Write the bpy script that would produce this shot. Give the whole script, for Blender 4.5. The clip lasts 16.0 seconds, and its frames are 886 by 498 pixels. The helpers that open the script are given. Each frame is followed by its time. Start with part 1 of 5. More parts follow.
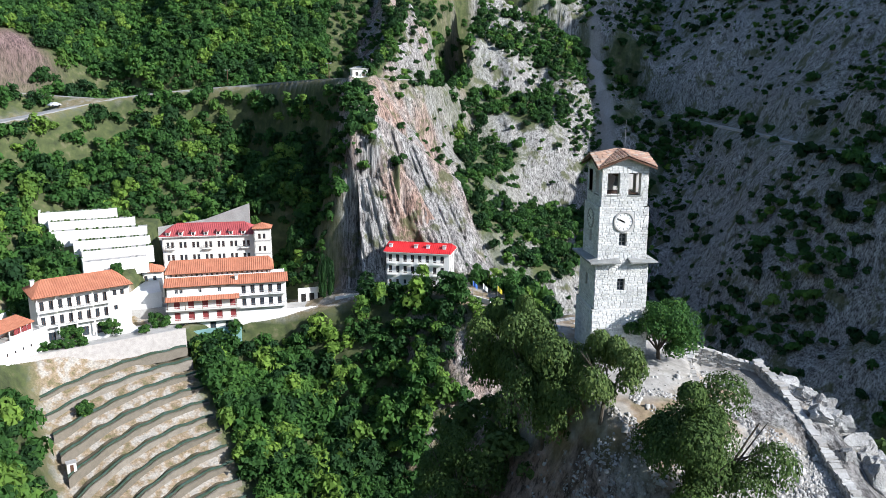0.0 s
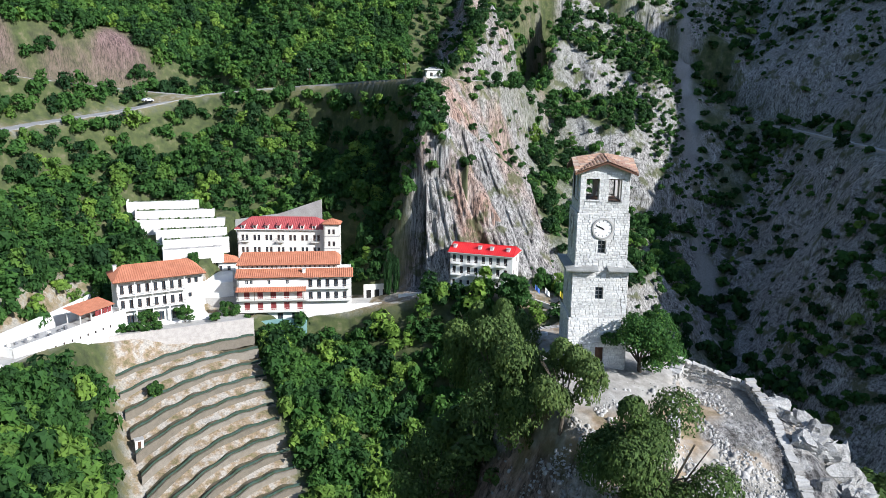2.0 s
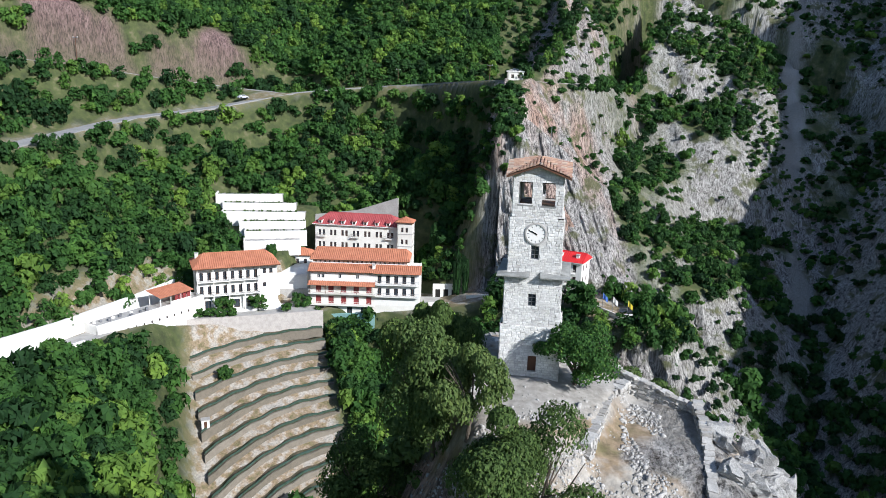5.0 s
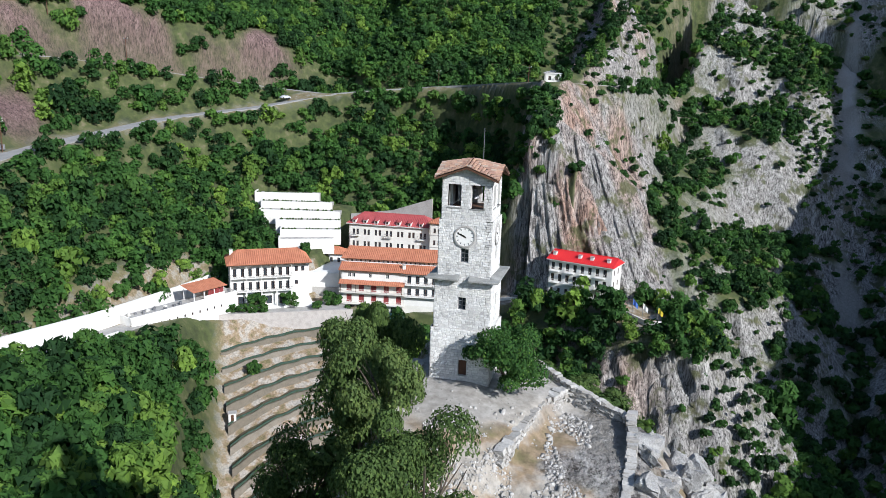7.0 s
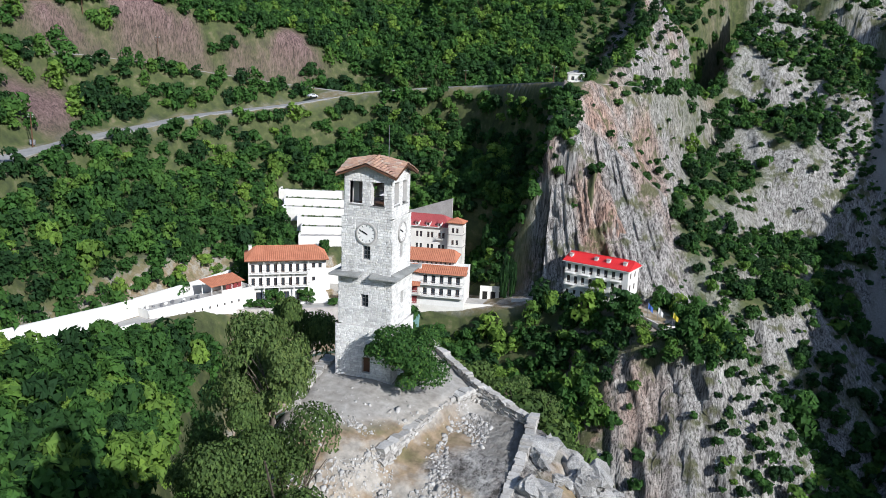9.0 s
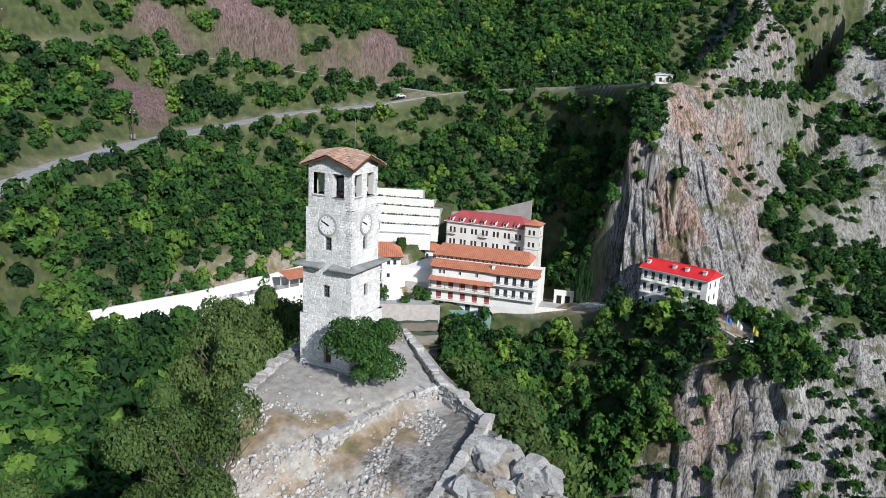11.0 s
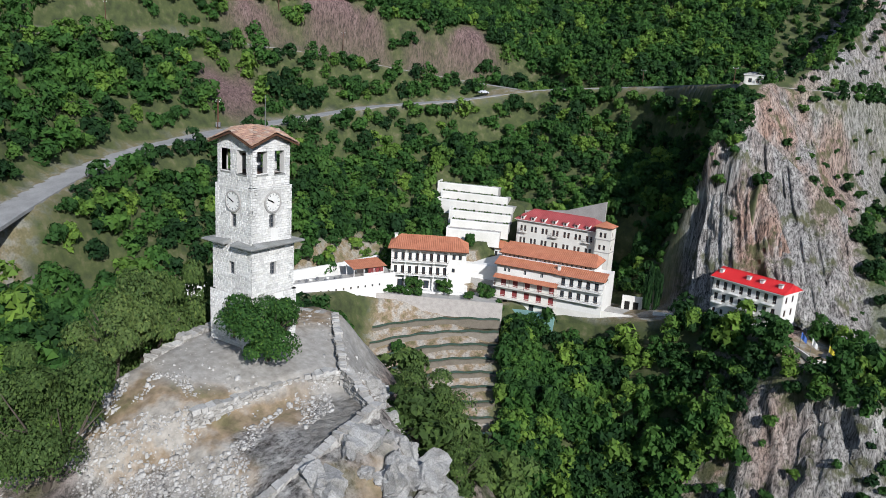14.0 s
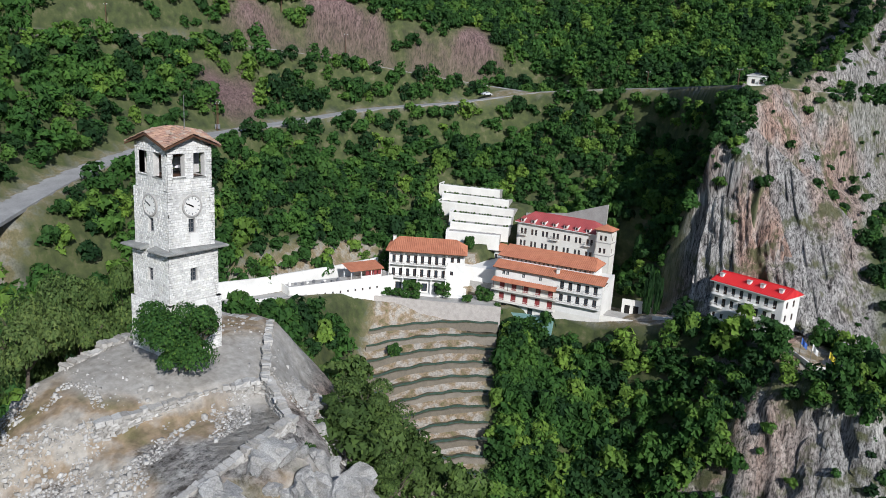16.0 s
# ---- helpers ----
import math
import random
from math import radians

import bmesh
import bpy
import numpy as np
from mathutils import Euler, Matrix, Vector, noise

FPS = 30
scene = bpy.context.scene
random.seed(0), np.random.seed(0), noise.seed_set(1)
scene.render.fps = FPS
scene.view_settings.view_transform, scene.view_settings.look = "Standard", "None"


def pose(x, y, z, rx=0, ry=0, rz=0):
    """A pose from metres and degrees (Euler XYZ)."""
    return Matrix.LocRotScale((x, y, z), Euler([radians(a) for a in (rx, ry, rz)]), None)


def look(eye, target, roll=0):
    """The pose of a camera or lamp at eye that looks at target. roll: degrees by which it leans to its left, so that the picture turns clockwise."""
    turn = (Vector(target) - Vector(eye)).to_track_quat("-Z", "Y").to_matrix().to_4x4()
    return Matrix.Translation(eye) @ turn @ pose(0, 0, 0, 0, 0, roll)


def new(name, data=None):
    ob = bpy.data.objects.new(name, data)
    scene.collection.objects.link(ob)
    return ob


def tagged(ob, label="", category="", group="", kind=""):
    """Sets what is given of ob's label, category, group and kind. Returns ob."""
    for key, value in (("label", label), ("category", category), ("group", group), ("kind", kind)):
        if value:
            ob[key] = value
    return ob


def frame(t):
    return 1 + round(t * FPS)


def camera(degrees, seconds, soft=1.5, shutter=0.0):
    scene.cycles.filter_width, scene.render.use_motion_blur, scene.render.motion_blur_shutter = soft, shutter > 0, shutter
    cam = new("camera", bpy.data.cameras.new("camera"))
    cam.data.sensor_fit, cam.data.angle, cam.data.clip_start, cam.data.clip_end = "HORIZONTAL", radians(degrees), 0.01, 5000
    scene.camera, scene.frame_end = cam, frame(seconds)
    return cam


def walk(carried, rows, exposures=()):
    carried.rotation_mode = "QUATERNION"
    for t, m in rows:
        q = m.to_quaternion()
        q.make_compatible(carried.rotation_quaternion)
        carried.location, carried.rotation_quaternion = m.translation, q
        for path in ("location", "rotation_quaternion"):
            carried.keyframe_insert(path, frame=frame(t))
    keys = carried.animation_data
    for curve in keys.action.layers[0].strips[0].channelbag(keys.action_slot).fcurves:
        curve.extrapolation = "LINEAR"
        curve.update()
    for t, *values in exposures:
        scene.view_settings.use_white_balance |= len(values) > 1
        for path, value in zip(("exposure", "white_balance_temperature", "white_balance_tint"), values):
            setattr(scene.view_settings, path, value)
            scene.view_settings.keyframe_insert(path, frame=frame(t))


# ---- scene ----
cam = camera(61.9, 16.0, soft=0.7)
PATH = [
    (0, (-5.642, 0.275, 14.764), (-5.456, 2.217, 14.323), -0.0),
    (0.5, (-4.049, 0.158, 14.802), (-3.904, 2.103, 14.361), 0.1),
    (1, (-2.46, 0.005, 14.8), (-2.381, 1.954, 14.359), 0.4),
    (1.5, (-0.996, -0.013, 14.775), (-0.986, 1.938, 14.335), 0.6),
    (2, (0.496, 0.053, 14.78), (0.449, 2.003, 14.341), 0.8),
    (2.5, (1.975, 0.179, 14.789), (1.888, 2.128, 14.35), 0.9),
    (3, (3.376, 0.282, 14.78), (3.254, 2.23, 14.341), 1.0),
    (3.5, (4.889, 0.462, 14.774), (4.723, 2.406, 14.335), 1.2),
    (4, (6.433, 0.707, 14.767), (6.22, 2.647, 14.328), 1.3),
    (4.5, (8.058, 0.925, 14.802), (7.788, 2.858, 14.363), 1.5),
    (5, (9.62, 1.257, 14.796), (9.299, 3.181, 14.356), 1.7),
    (5.2, (10.211, 1.396, 14.795), (9.872, 3.317, 14.354), 1.8),
    (7.3, (16.965, 3.082, 15.003), (16.489, 4.974, 14.561), 2.1),
    (7.5, (17.676, 3.277, 15.02), (17.192, 5.166, 14.577), 2.2),
    (8, (19.462, 3.771, 15.07), (18.958, 5.655, 14.626), 2.2),
    (8.5, (21.241, 4.3, 15.104), (20.711, 6.176, 14.659), 2.2),
    (9, (22.881, 4.855, 15.09), (22.31, 6.719, 14.645), 2.3),
    (9.2, (23.551, 5.091, 15.071), (22.957, 6.948, 14.627), 2.3),
    (11.3, (30.406, 8.203, 14.934), (29.554, 9.954, 14.478), 2.9),
    (11.5, (30.981, 8.541, 14.916), (30.11, 10.282, 14.457), 3.1),
    (12, (32.39, 9.536, 14.806), (31.472, 11.253, 14.346), 3.2),
    (12.5, (33.835, 10.532, 14.687), (32.88, 12.226, 14.225), 3.4),
    (13, (35.282, 11.558, 14.584), (34.294, 13.234, 14.119), 3.5),
    (13.5, (36.671, 12.629, 14.508), (35.643, 14.28, 14.041), 3.6),
    (14, (38.018, 13.681, 14.501), (36.959, 15.312, 14.032), 3.7),
    (14.5, (39.147, 14.705, 14.53), (38.064, 16.32, 14.063), 3.7),
    (15, (39.767, 15.714, 14.511), (38.676, 17.324, 14.044), 3.7),
    (15.5, (40.222, 16.619, 14.511), (39.133, 18.23, 14.044), 3.7),
    (16, (40.861, 17.531, 14.622), (39.77, 19.141, 14.156), 3.6),
]
walk(cam, [(t, look(eye, target, roll)) for t, eye, target, roll in PATH],
     [(0, 0.72, 6050, 10), (5, 0.45, 6050, 10), (9, 0.28, 6100, 10), (16, 0.0, 6150, 10)])

# ---- world, sun ----
SUN_AZ, SUN_EL = -33.0, 31.0          # degrees from +x (south is negative), and above the horizon
to_sun = Vector((math.cos(radians(SUN_EL)) * math.cos(radians(SUN_AZ)), math.cos(radians(SUN_EL)) * math.sin(radians(SUN_AZ)), math.sin(radians(SUN_EL))))
world = bpy.data.worlds.new("sky")
scene.world = world
world.use_nodes = True
wn = world.node_tree
sky = wn.nodes.new("ShaderNodeTexSky")
sky.sky_type, sky.sun_disc = "NISHITA", False
sky.sun_elevation, sky.sun_rotation = radians(SUN_EL), math.atan2(to_sun.x, to_sun.y)
sky.altitude = 800
wn.links.new(sky.outputs[0], wn.nodes["Background"].inputs[0])
wn.nodes["Background"].inputs[1].default_value = 0.14
sun = new("sun", bpy.data.lights.new("sun", "SUN"))
sun.data.energy, sun.data.angle, sun.data.color = 5.0, radians(0.53), (1.0, 0.975, 0.935)
sun.matrix_world = look(to_sun * 300, (0, 0, 0))


# ---- materials ----
def material(name, rough=0.85, metal=0.0):
    m = bpy.data.materials.new(name)
    m.use_nodes = True
    b = m.node_tree.nodes["Principled BSDF"]
    b.inputs["Roughness"].default_value, b.inputs["Metallic"].default_value = rough, metal
    b.inputs["Specular IOR Level"].default_value = 0.25
    return m, m.node_tree.nodes, m.node_tree.links, b


def tex_noise(n, l, scale, detail=4.0, coord=None, rough=0.6, stretch=None):
    t = n.new("ShaderNodeTexNoise")
    t.inputs["Scale"].default_value, t.inputs["Detail"].default_value, t.inputs["Roughness"].default_value = scale, detail, rough
    if coord is None:
        coord = n.new("ShaderNodeNewGeometry").outputs["Position"]
    if stretch:
        mp = n.new("ShaderNodeMapping")
        mp.inputs["Scale"].default_value = stretch[:3]
        if len(stretch) > 3:
            mp.inputs["Rotation"].default_value = [radians(a) for a in stretch[3:]]
        l.new(coord, mp.inputs[0])
        coord = mp.outputs[0]
    l.new(coord, t.inputs["Vector"])
    return t.outputs["Fac"]


def ramp(n, l, fac, *stops):
    r = n.new("ShaderNodeValToRGB")
    e = r.color_ramp.elements
    while len(e) < len(stops):
        e.new(0.5)
    for k, (p, c) in zip(e, stops):
        k.position, k.color = p, (*c, 1) if len(c) == 3 else c
    l.new(fac, r.inputs[0])
    return r.outputs[0]


def grey(v):
    return (v, v, v)


def blend(n, l, fac, a, b, how="MIX"):
    x = n.new("ShaderNodeMix")
    x.data_type, x.blend_type = "RGBA", how
    for sock, v in ((x.inputs[0], fac), (x.inputs[6], a), (x.inputs[7], b)):
        if isinstance(v, (int, float)):
            sock.default_value = v
        elif isinstance(v, tuple):
            sock.default_value = (*v, 1)
        else:
            l.new(v, sock)
    return x.outputs[2]


def bump(n, l, b, height, strength=0.5, distance=0.1):
    k = n.new("ShaderNodeBump")
    k.inputs["Strength"].default_value, k.inputs["Distance"].default_value = strength, distance
    l.new(height, k.inputs["Height"])
    l.new(k.outputs[0], b.inputs["Normal"])


def plain(name, c, c2=None, scale=3.0, rough=0.8, metal=0.0, relief=0.2, dist=0.03, dirt=0.12):
    """A colour that drifts between two tones, with grain, faint stains and relief."""
    m, n, l, b = material(name, rough, metal)
    c2 = c2 or tuple(0.75 * v for v in c)
    big = ramp(n, l, tex_noise(n, l, scale * 0.35, 3), (0.35, c2), (0.65, c))
    grain = tex_noise(n, l, scale * 6, 5)
    col = blend(n, l, dirt, big, ramp(n, l, grain, (0.3, grey(0.25)), (0.7, grey(1.0))), "MULTIPLY")
    l.new(col, b.inputs["Base Color"])
    bump(n, l, b, grain, relief, dist)
    return m


def attribute(n, name):
    a = n.new("ShaderNodeAttribute")
    a.attribute_name = name
    return a.outputs["Fac"]


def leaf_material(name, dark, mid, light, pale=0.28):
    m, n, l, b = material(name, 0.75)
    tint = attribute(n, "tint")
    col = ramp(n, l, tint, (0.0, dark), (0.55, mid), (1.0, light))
    isl = n.new("ShaderNodeNewGeometry").outputs["Random Per Island"]
    col = blend(n, l, 0.55, col, ramp(n, l, isl, (0.0, grey(0.45)), (0.6, grey(1.0)), (1.0, (1.35, 1.25, 0.9))), "MULTIPLY")
    col = blend(n, l, 0.5, col, ramp(n, l, tex_noise(n, l, 0.06, 3), (0.35, grey(0.62)), (0.65, (1.3, 1.2, 0.95))), "MULTIPLY")
    l.new(col, b.inputs["Base Color"])
    b.inputs["Specular IOR Level"].default_value = 0.15
    tr = n.new("ShaderNodeBsdfTranslucent")
    l.new(col, tr.inputs[0])
    mix = n.new("ShaderNodeMixShader")
    mix.inputs[0].default_value = pale
    l.new(b.outputs[0], mix.inputs[1])
    l.new(tr.outputs[0], mix.inputs[2])
    l.new(mix.outputs[0], n["Material Output"].inputs[0])
    return m


def ground_material():
    """Forest floor, dry earth, layered cliff rock, scree and red cuts, by what the ground is made of at each place."""
    m, n, l, b = material("ground_cover", 0.92)
    fine, mid, wide = tex_noise(n, l, 2.2, 6), tex_noise(n, l, 0.35, 5), tex_noise(n, l, 0.05, 4)
    floor = ramp(n, l, mid, (0.3, (0.035, 0.045, 0.02)), (0.55, (0.07, 0.085, 0.03)), (0.75, (0.15, 0.13, 0.08)))
    dry = ramp(n, l, mid, (0.30, (0.31, 0.285, 0.25)), (0.43, (0.37, 0.335, 0.285)), (0.54, (0.27, 0.20, 0.13)), (0.66, (0.15, 0.13, 0.065)))
    dry = blend(n, l, 0.7, dry, ramp(n, l, fine, (0.35, grey(0.5)), (0.65, grey(1.2))), "MULTIPLY")
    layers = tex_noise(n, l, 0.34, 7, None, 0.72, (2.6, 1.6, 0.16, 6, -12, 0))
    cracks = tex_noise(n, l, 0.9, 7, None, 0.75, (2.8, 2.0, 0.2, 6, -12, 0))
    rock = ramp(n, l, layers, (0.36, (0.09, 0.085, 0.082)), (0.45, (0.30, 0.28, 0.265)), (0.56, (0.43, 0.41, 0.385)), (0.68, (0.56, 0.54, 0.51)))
    pink = ramp(n, l, layers, (0.36, (0.13, 0.085, 0.068)), (0.48, (0.38, 0.235, 0.175)), (0.66, (0.52, 0.37, 0.29)))
    rock = blend(n, l, ramp(n, l, tex_noise(n, l, 0.045, 4, None, 0.55, (1.6, 1.0, 0.5)), (0.43, grey(0)), (0.57, grey(0.9))), rock, blend(n, l, attribute(n, "pink"), rock, pink))
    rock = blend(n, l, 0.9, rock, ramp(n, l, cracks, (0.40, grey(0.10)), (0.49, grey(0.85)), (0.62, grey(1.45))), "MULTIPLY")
    grass = ramp(n, l, mid, (0.4, (0.07, 0.085, 0.03)), (0.7, (0.16, 0.15, 0.07)))
    rock = blend(n, l, ramp(n, l, tex_noise(n, l, 0.16, 6), (0.54, grey(0)), (0.62, grey(0.85))), rock, grass)
    scree = ramp(n, l, fine, (0.3, (0.23, 0.21, 0.185)), (0.55, (0.33, 0.31, 0.28)), (0.8, (0.44, 0.42, 0.385)))
    red = ramp(n, l, layers, (0.3, (0.075, 0.052, 0.050)), (0.5, (0.15, 0.096, 0.090)), (0.75, (0.24, 0.17, 0.155)))
    red = blend(n, l, 0.85, red, ramp(n, l, cracks, (0.40, grey(0.2)), (0.52, grey(0.95)), (0.65, grey(1.3))), "MULTIPLY")
    col = blend(n, l, attribute(n, "dry"), floor, dry)
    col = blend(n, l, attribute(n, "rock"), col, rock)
    col = blend(n, l, attribute(n, "red"), col, red)
    col = blend(n, l, attribute(n, "scree"), col, scree)
    l.new(blend(n, l, 0.35, col, ramp(n, l, wide, (0.3, grey(0.7)), (0.7, grey(1.15))), "MULTIPLY"), b.inputs["Base Color"])
    hgt = blend(n, l, 0.5, cracks, fine)
    bump(n, l, b, hgt, 1.0, 1.5)
    deep = n.new("ShaderNodeMath")
    deep.operation, deep.inputs[1].default_value, deep.inputs[2].default_value = "MULTIPLY_ADD", 0.85, 0.15
    l.new(attribute(n, "rock"), deep.inputs[0])
    l.new(deep.outputs[0], [k for k in n if k.type == "BUMP"][0].inputs["Strength"])
    return m


def stone_material(name, tones, rough=0.9):
    m, n, l, b = material(name, rough)
    rnd = n.new("ShaderNodeObjectInfo").outputs["Random"]
    isl = n.new("ShaderNodeNewGeometry").outputs["Random Per Island"]
    add = n.new("ShaderNodeMath")
    add.operation = "ADD"
    l.new(rnd, add.inputs[0]), l.new(isl, add.inputs[1])
    fr = n.new("ShaderNodeMath")
    fr.operation = "FRACT"
    l.new(add.outputs[0], fr.inputs[0])
    col = ramp(n, l, fr.outputs[0], *[(i / max(1, len(tones) - 1), c) for i, c in enumerate(tones)])
    grain = tex_noise(n, l, 9, 6)
    col = blend(n, l, 0.55, col, ramp(n, l, grain, (0.3, grey(0.55)), (0.6, grey(1.05)), (0.8, grey(1.15))), "MULTIPLY")
    col = blend(n, l, 0.4, col, ramp(n, l, tex_noise(n, l, 0.8, 4), (0.35, grey(0.6)), (0.6, grey(1.05))), "MULTIPLY")
    l.new(col, b.inputs["Base Color"])
    bump(n, l, b, grain, 0.5, 0.03)
    return m


M_ground = ground_material()
M_leaf = leaf_material("broad_leaves", (0.022, 0.060, 0.022), (0.060, 0.150, 0.036), (0.165, 0.28, 0.055), 0.38)
M_oak = leaf_material("olive_green_leaves", (0.040, 0.075, 0.022), (0.090, 0.150, 0.045), (0.16, 0.22, 0.072))
M_bark = plain("bark", (0.16, 0.13, 0.10), (0.08, 0.065, 0.05), 4, 0.95, 0, 0.6, 0.05, 0.5)
M_white = plain("white_render", (0.80, 0.78, 0.74), (0.70, 0.68, 0.64), 0.6, 0.85, 0, 0.15, 0.02, 0.15)
M_cream = plain("cream_render", (0.76, 0.73, 0.67), (0.66, 0.63, 0.57), 0.6, 0.85, 0, 0.15, 0.02, 0.15)
M_tile = plain("terracotta_tiles", (0.52, 0.21, 0.12), (0.42, 0.16, 0.09), 1.5, 0.8, 0, 0.3, 0.03, 0.4)
M_tile_red = plain("dark_red_roof", (0.42, 0.09, 0.09), (0.34, 0.07, 0.07), 1.0, 0.6, 0, 0.2, 0.03, 0.3)
M_bright_red = plain("bright_red_roof", (0.62, 0.03, 0.03), (0.52, 0.02, 0.025), 1.0, 0.5, 0, 0.2, 0.02, 0.2)
M_old_tile = stone_material("weathered_tile", [(0.42, 0.26, 0.18), (0.52, 0.33, 0.23), (0.34, 0.20, 0.15), (0.47, 0.38, 0.30)])
M_stone = stone_material("tower_stone", [(0.66, 0.64, 0.61), (0.76, 0.745, 0.71), (0.56, 0.545, 0.52), (0.80, 0.785, 0.75), (0.68, 0.66, 0.61)])
M_mortar = plain("mortar", (0.64, 0.62, 0.59), (0.54, 0.52, 0.49), 5, 0.95, 0, 0.4, 0.03, 0.4)
M_rubble = stone_material("rubble_stone", [(0.36, 0.34, 0.31), (0.47, 0.45, 0.42), (0.29, 0.27, 0.24), (0.55, 0.53, 0.50)])
M_slab = plain("ledge_slate", (0.34, 0.34, 0.32), (0.22, 0.22, 0.205), 3, 0.9, 0, 0.4, 0.03, 0.4)
M_dark = plain("dark_interior", (0.02, 0.018, 0.016), None, 3, 0.9)
M_wood = plain("brown_wood", (0.14, 0.07, 0.04), (0.09, 0.045, 0.028), 5, 0.6, 0, 0.3, 0.02, 0.4)
M_redwood = plain("red_paint", (0.26, 0.05, 0.05), (0.20, 0.04, 0.04), 3, 0.6)
M_metal = plain("grey_metal", (0.30, 0.30, 0.31), (0.20, 0.20, 0.21), 5, 0.5, 0.6)
M_road = plain("asphalt", (0.34, 0.335, 0.325), (0.26, 0.255, 0.25), 0.8, 0.9, 0, 0.3, 0.02, 0.4)
M_concrete = plain("concrete", (0.46, 0.44, 0.41), (0.36, 0.345, 0.32), 0.8, 0.9, 0, 0.3, 0.03, 0.35)
M_glass, _gn, _gl, _gb = material("window_glass", 0.08)
_gb.inputs["Base Color"].default_value = (0.03, 0.04, 0.05, 1)
_gb.inputs["Specular IOR Level"].default_value = 0.6


# ---- builders ----
def part(name, bm, mat, parent=None, label="", at=None):
    """Links a bmesh as one mesh object, under a thing where one is given."""
    me = bpy.data.meshes.new(name)
    bm.to_mesh(me)
    bm.free()
    me.materials.append(mat)
    ob = new(name, me)
    if parent:
        ob.parent = parent
    if at is not None:
        ob.matrix_basis = at
    if label:
        ob["label"] = label
    return ob


def add_box(bm, x0, y0, z0, x1, y1, z1, bevel=0.0, m=None):
    vs = [bm.verts.new(v) for v in ((x0, y0, z0), (x1, y0, z0), (x1, y1, z0), (x0, y1, z0), (x0, y0, z1), (x1, y0, z1), (x1, y1, z1), (x0, y1, z1))]
    if m is not None:
        for v in vs:
            v.co = m @ v.co
    fs = [bm.faces.new([vs[i] for i in f]) for f in ((3, 2, 1, 0), (4, 5, 6, 7), (0, 1, 5, 4), (1, 2, 6, 5), (2, 3, 7, 6), (3, 0, 4, 7))]
    if bevel:
        bmesh.ops.bevel(bm, geom=list({e for f in fs for e in f.edges}), offset=bevel, segments=1, affect="EDGES")
    return vs


def box(x0, y0, z0, x1, y1, z1, bevel=0.0):
    bm = bmesh.new()
    add_box(bm, x0, y0, z0, x1, y1, z1, bevel)
    return bm


def add_tube(bm, a, b, r0, r1, seg=7):
    a, b = Vector(a), Vector(b)
    q = (b - a).to_track_quat("Z", "Y")
    rings = []
    for p, r in ((a, r0), (b, r1)):
        rings.append([bm.verts.new(p + q @ Vector((r * math.cos(2 * math.pi * k / seg), r * math.sin(2 * math.pi * k / seg), 0))) for k in range(seg)])
    for k in range(seg):
        bm.faces.new((rings[0][k], rings[0][(k + 1) % seg], rings[1][(k + 1) % seg], rings[1][k]))
    bm.faces.new(rings[0][::-1])
    bm.faces.new(rings[1])


def mesh_object(name, co, faces4, mat, attrs=(), smooth=False):
    """A mesh of quads from arrays of vertices and corner numbers."""
    me = bpy.data.meshes.new(name)
    co, faces4 = np.asarray(co, dtype=np.float32), np.asarray(faces4, dtype=np.int32)
    k = faces4.shape[1]
    me.vertices.add(len(co))
    me.vertices.foreach_set("co", co.ravel())
    me.loops.add(faces4.size)
    me.loops.foreach_set("vertex_index", faces4.ravel())
    me.polygons.add(len(faces4))
    me.polygons.foreach_set("loop_start", np.arange(0, faces4.size, k, dtype=np.int32))
    for key, values in attrs:
        a = me.attributes.new(key, "FLOAT", "POINT")
        a.data.foreach_set("value", np.asarray(values, dtype=np.float32))
    me.update(calc_edges=True)
    if smooth:
        me.polygons.foreach_set("use_smooth", np.ones(len(faces4), dtype=bool))
    me.materials.append(mat)
    return new(name, me)


# ---- the lie of the land ----
def value_noise(x, y, seed=0):
    xi, yi = np.floor(x).astype(np.int64), np.floor(y).astype(np.int64)
    u, v = x - xi, y - yi
    u, v = u * u * (3 - 2 * u), v * v * (3 - 2 * v)

    def h(a, b):
        k = (a * 374761393 + b * 668265263 + seed * 974634777) & 0xFFFFFFFF
        k = ((k ^ (k >> 13)) * 1274126177) & 0xFFFFFFFF
        return ((k ^ (k >> 16)) & 0xFFFF) / 65535.0
    return (h(xi, yi) * (1 - u) + h(xi + 1, yi) * u) * (1 - v) + (h(xi, yi + 1) * (1 - u) + h(xi + 1, yi + 1) * u) * v


def fbm(x, y, scale, octaves=4, seed=0):
    total, amp, norm = 0.0, 1.0, 0.0
    for o in range(octaves):
        total = total + amp * (value_noise(x * scale, y * scale, seed + o) - 0.5)
        norm, amp, scale = norm + amp, amp * 0.5, scale * 2.03
    return 2 * total / norm


def smooth(a, b, v):
    k = np.clip((v - a) / (b - a), 0, 1)
    return k * k * (3 - 2 * k)


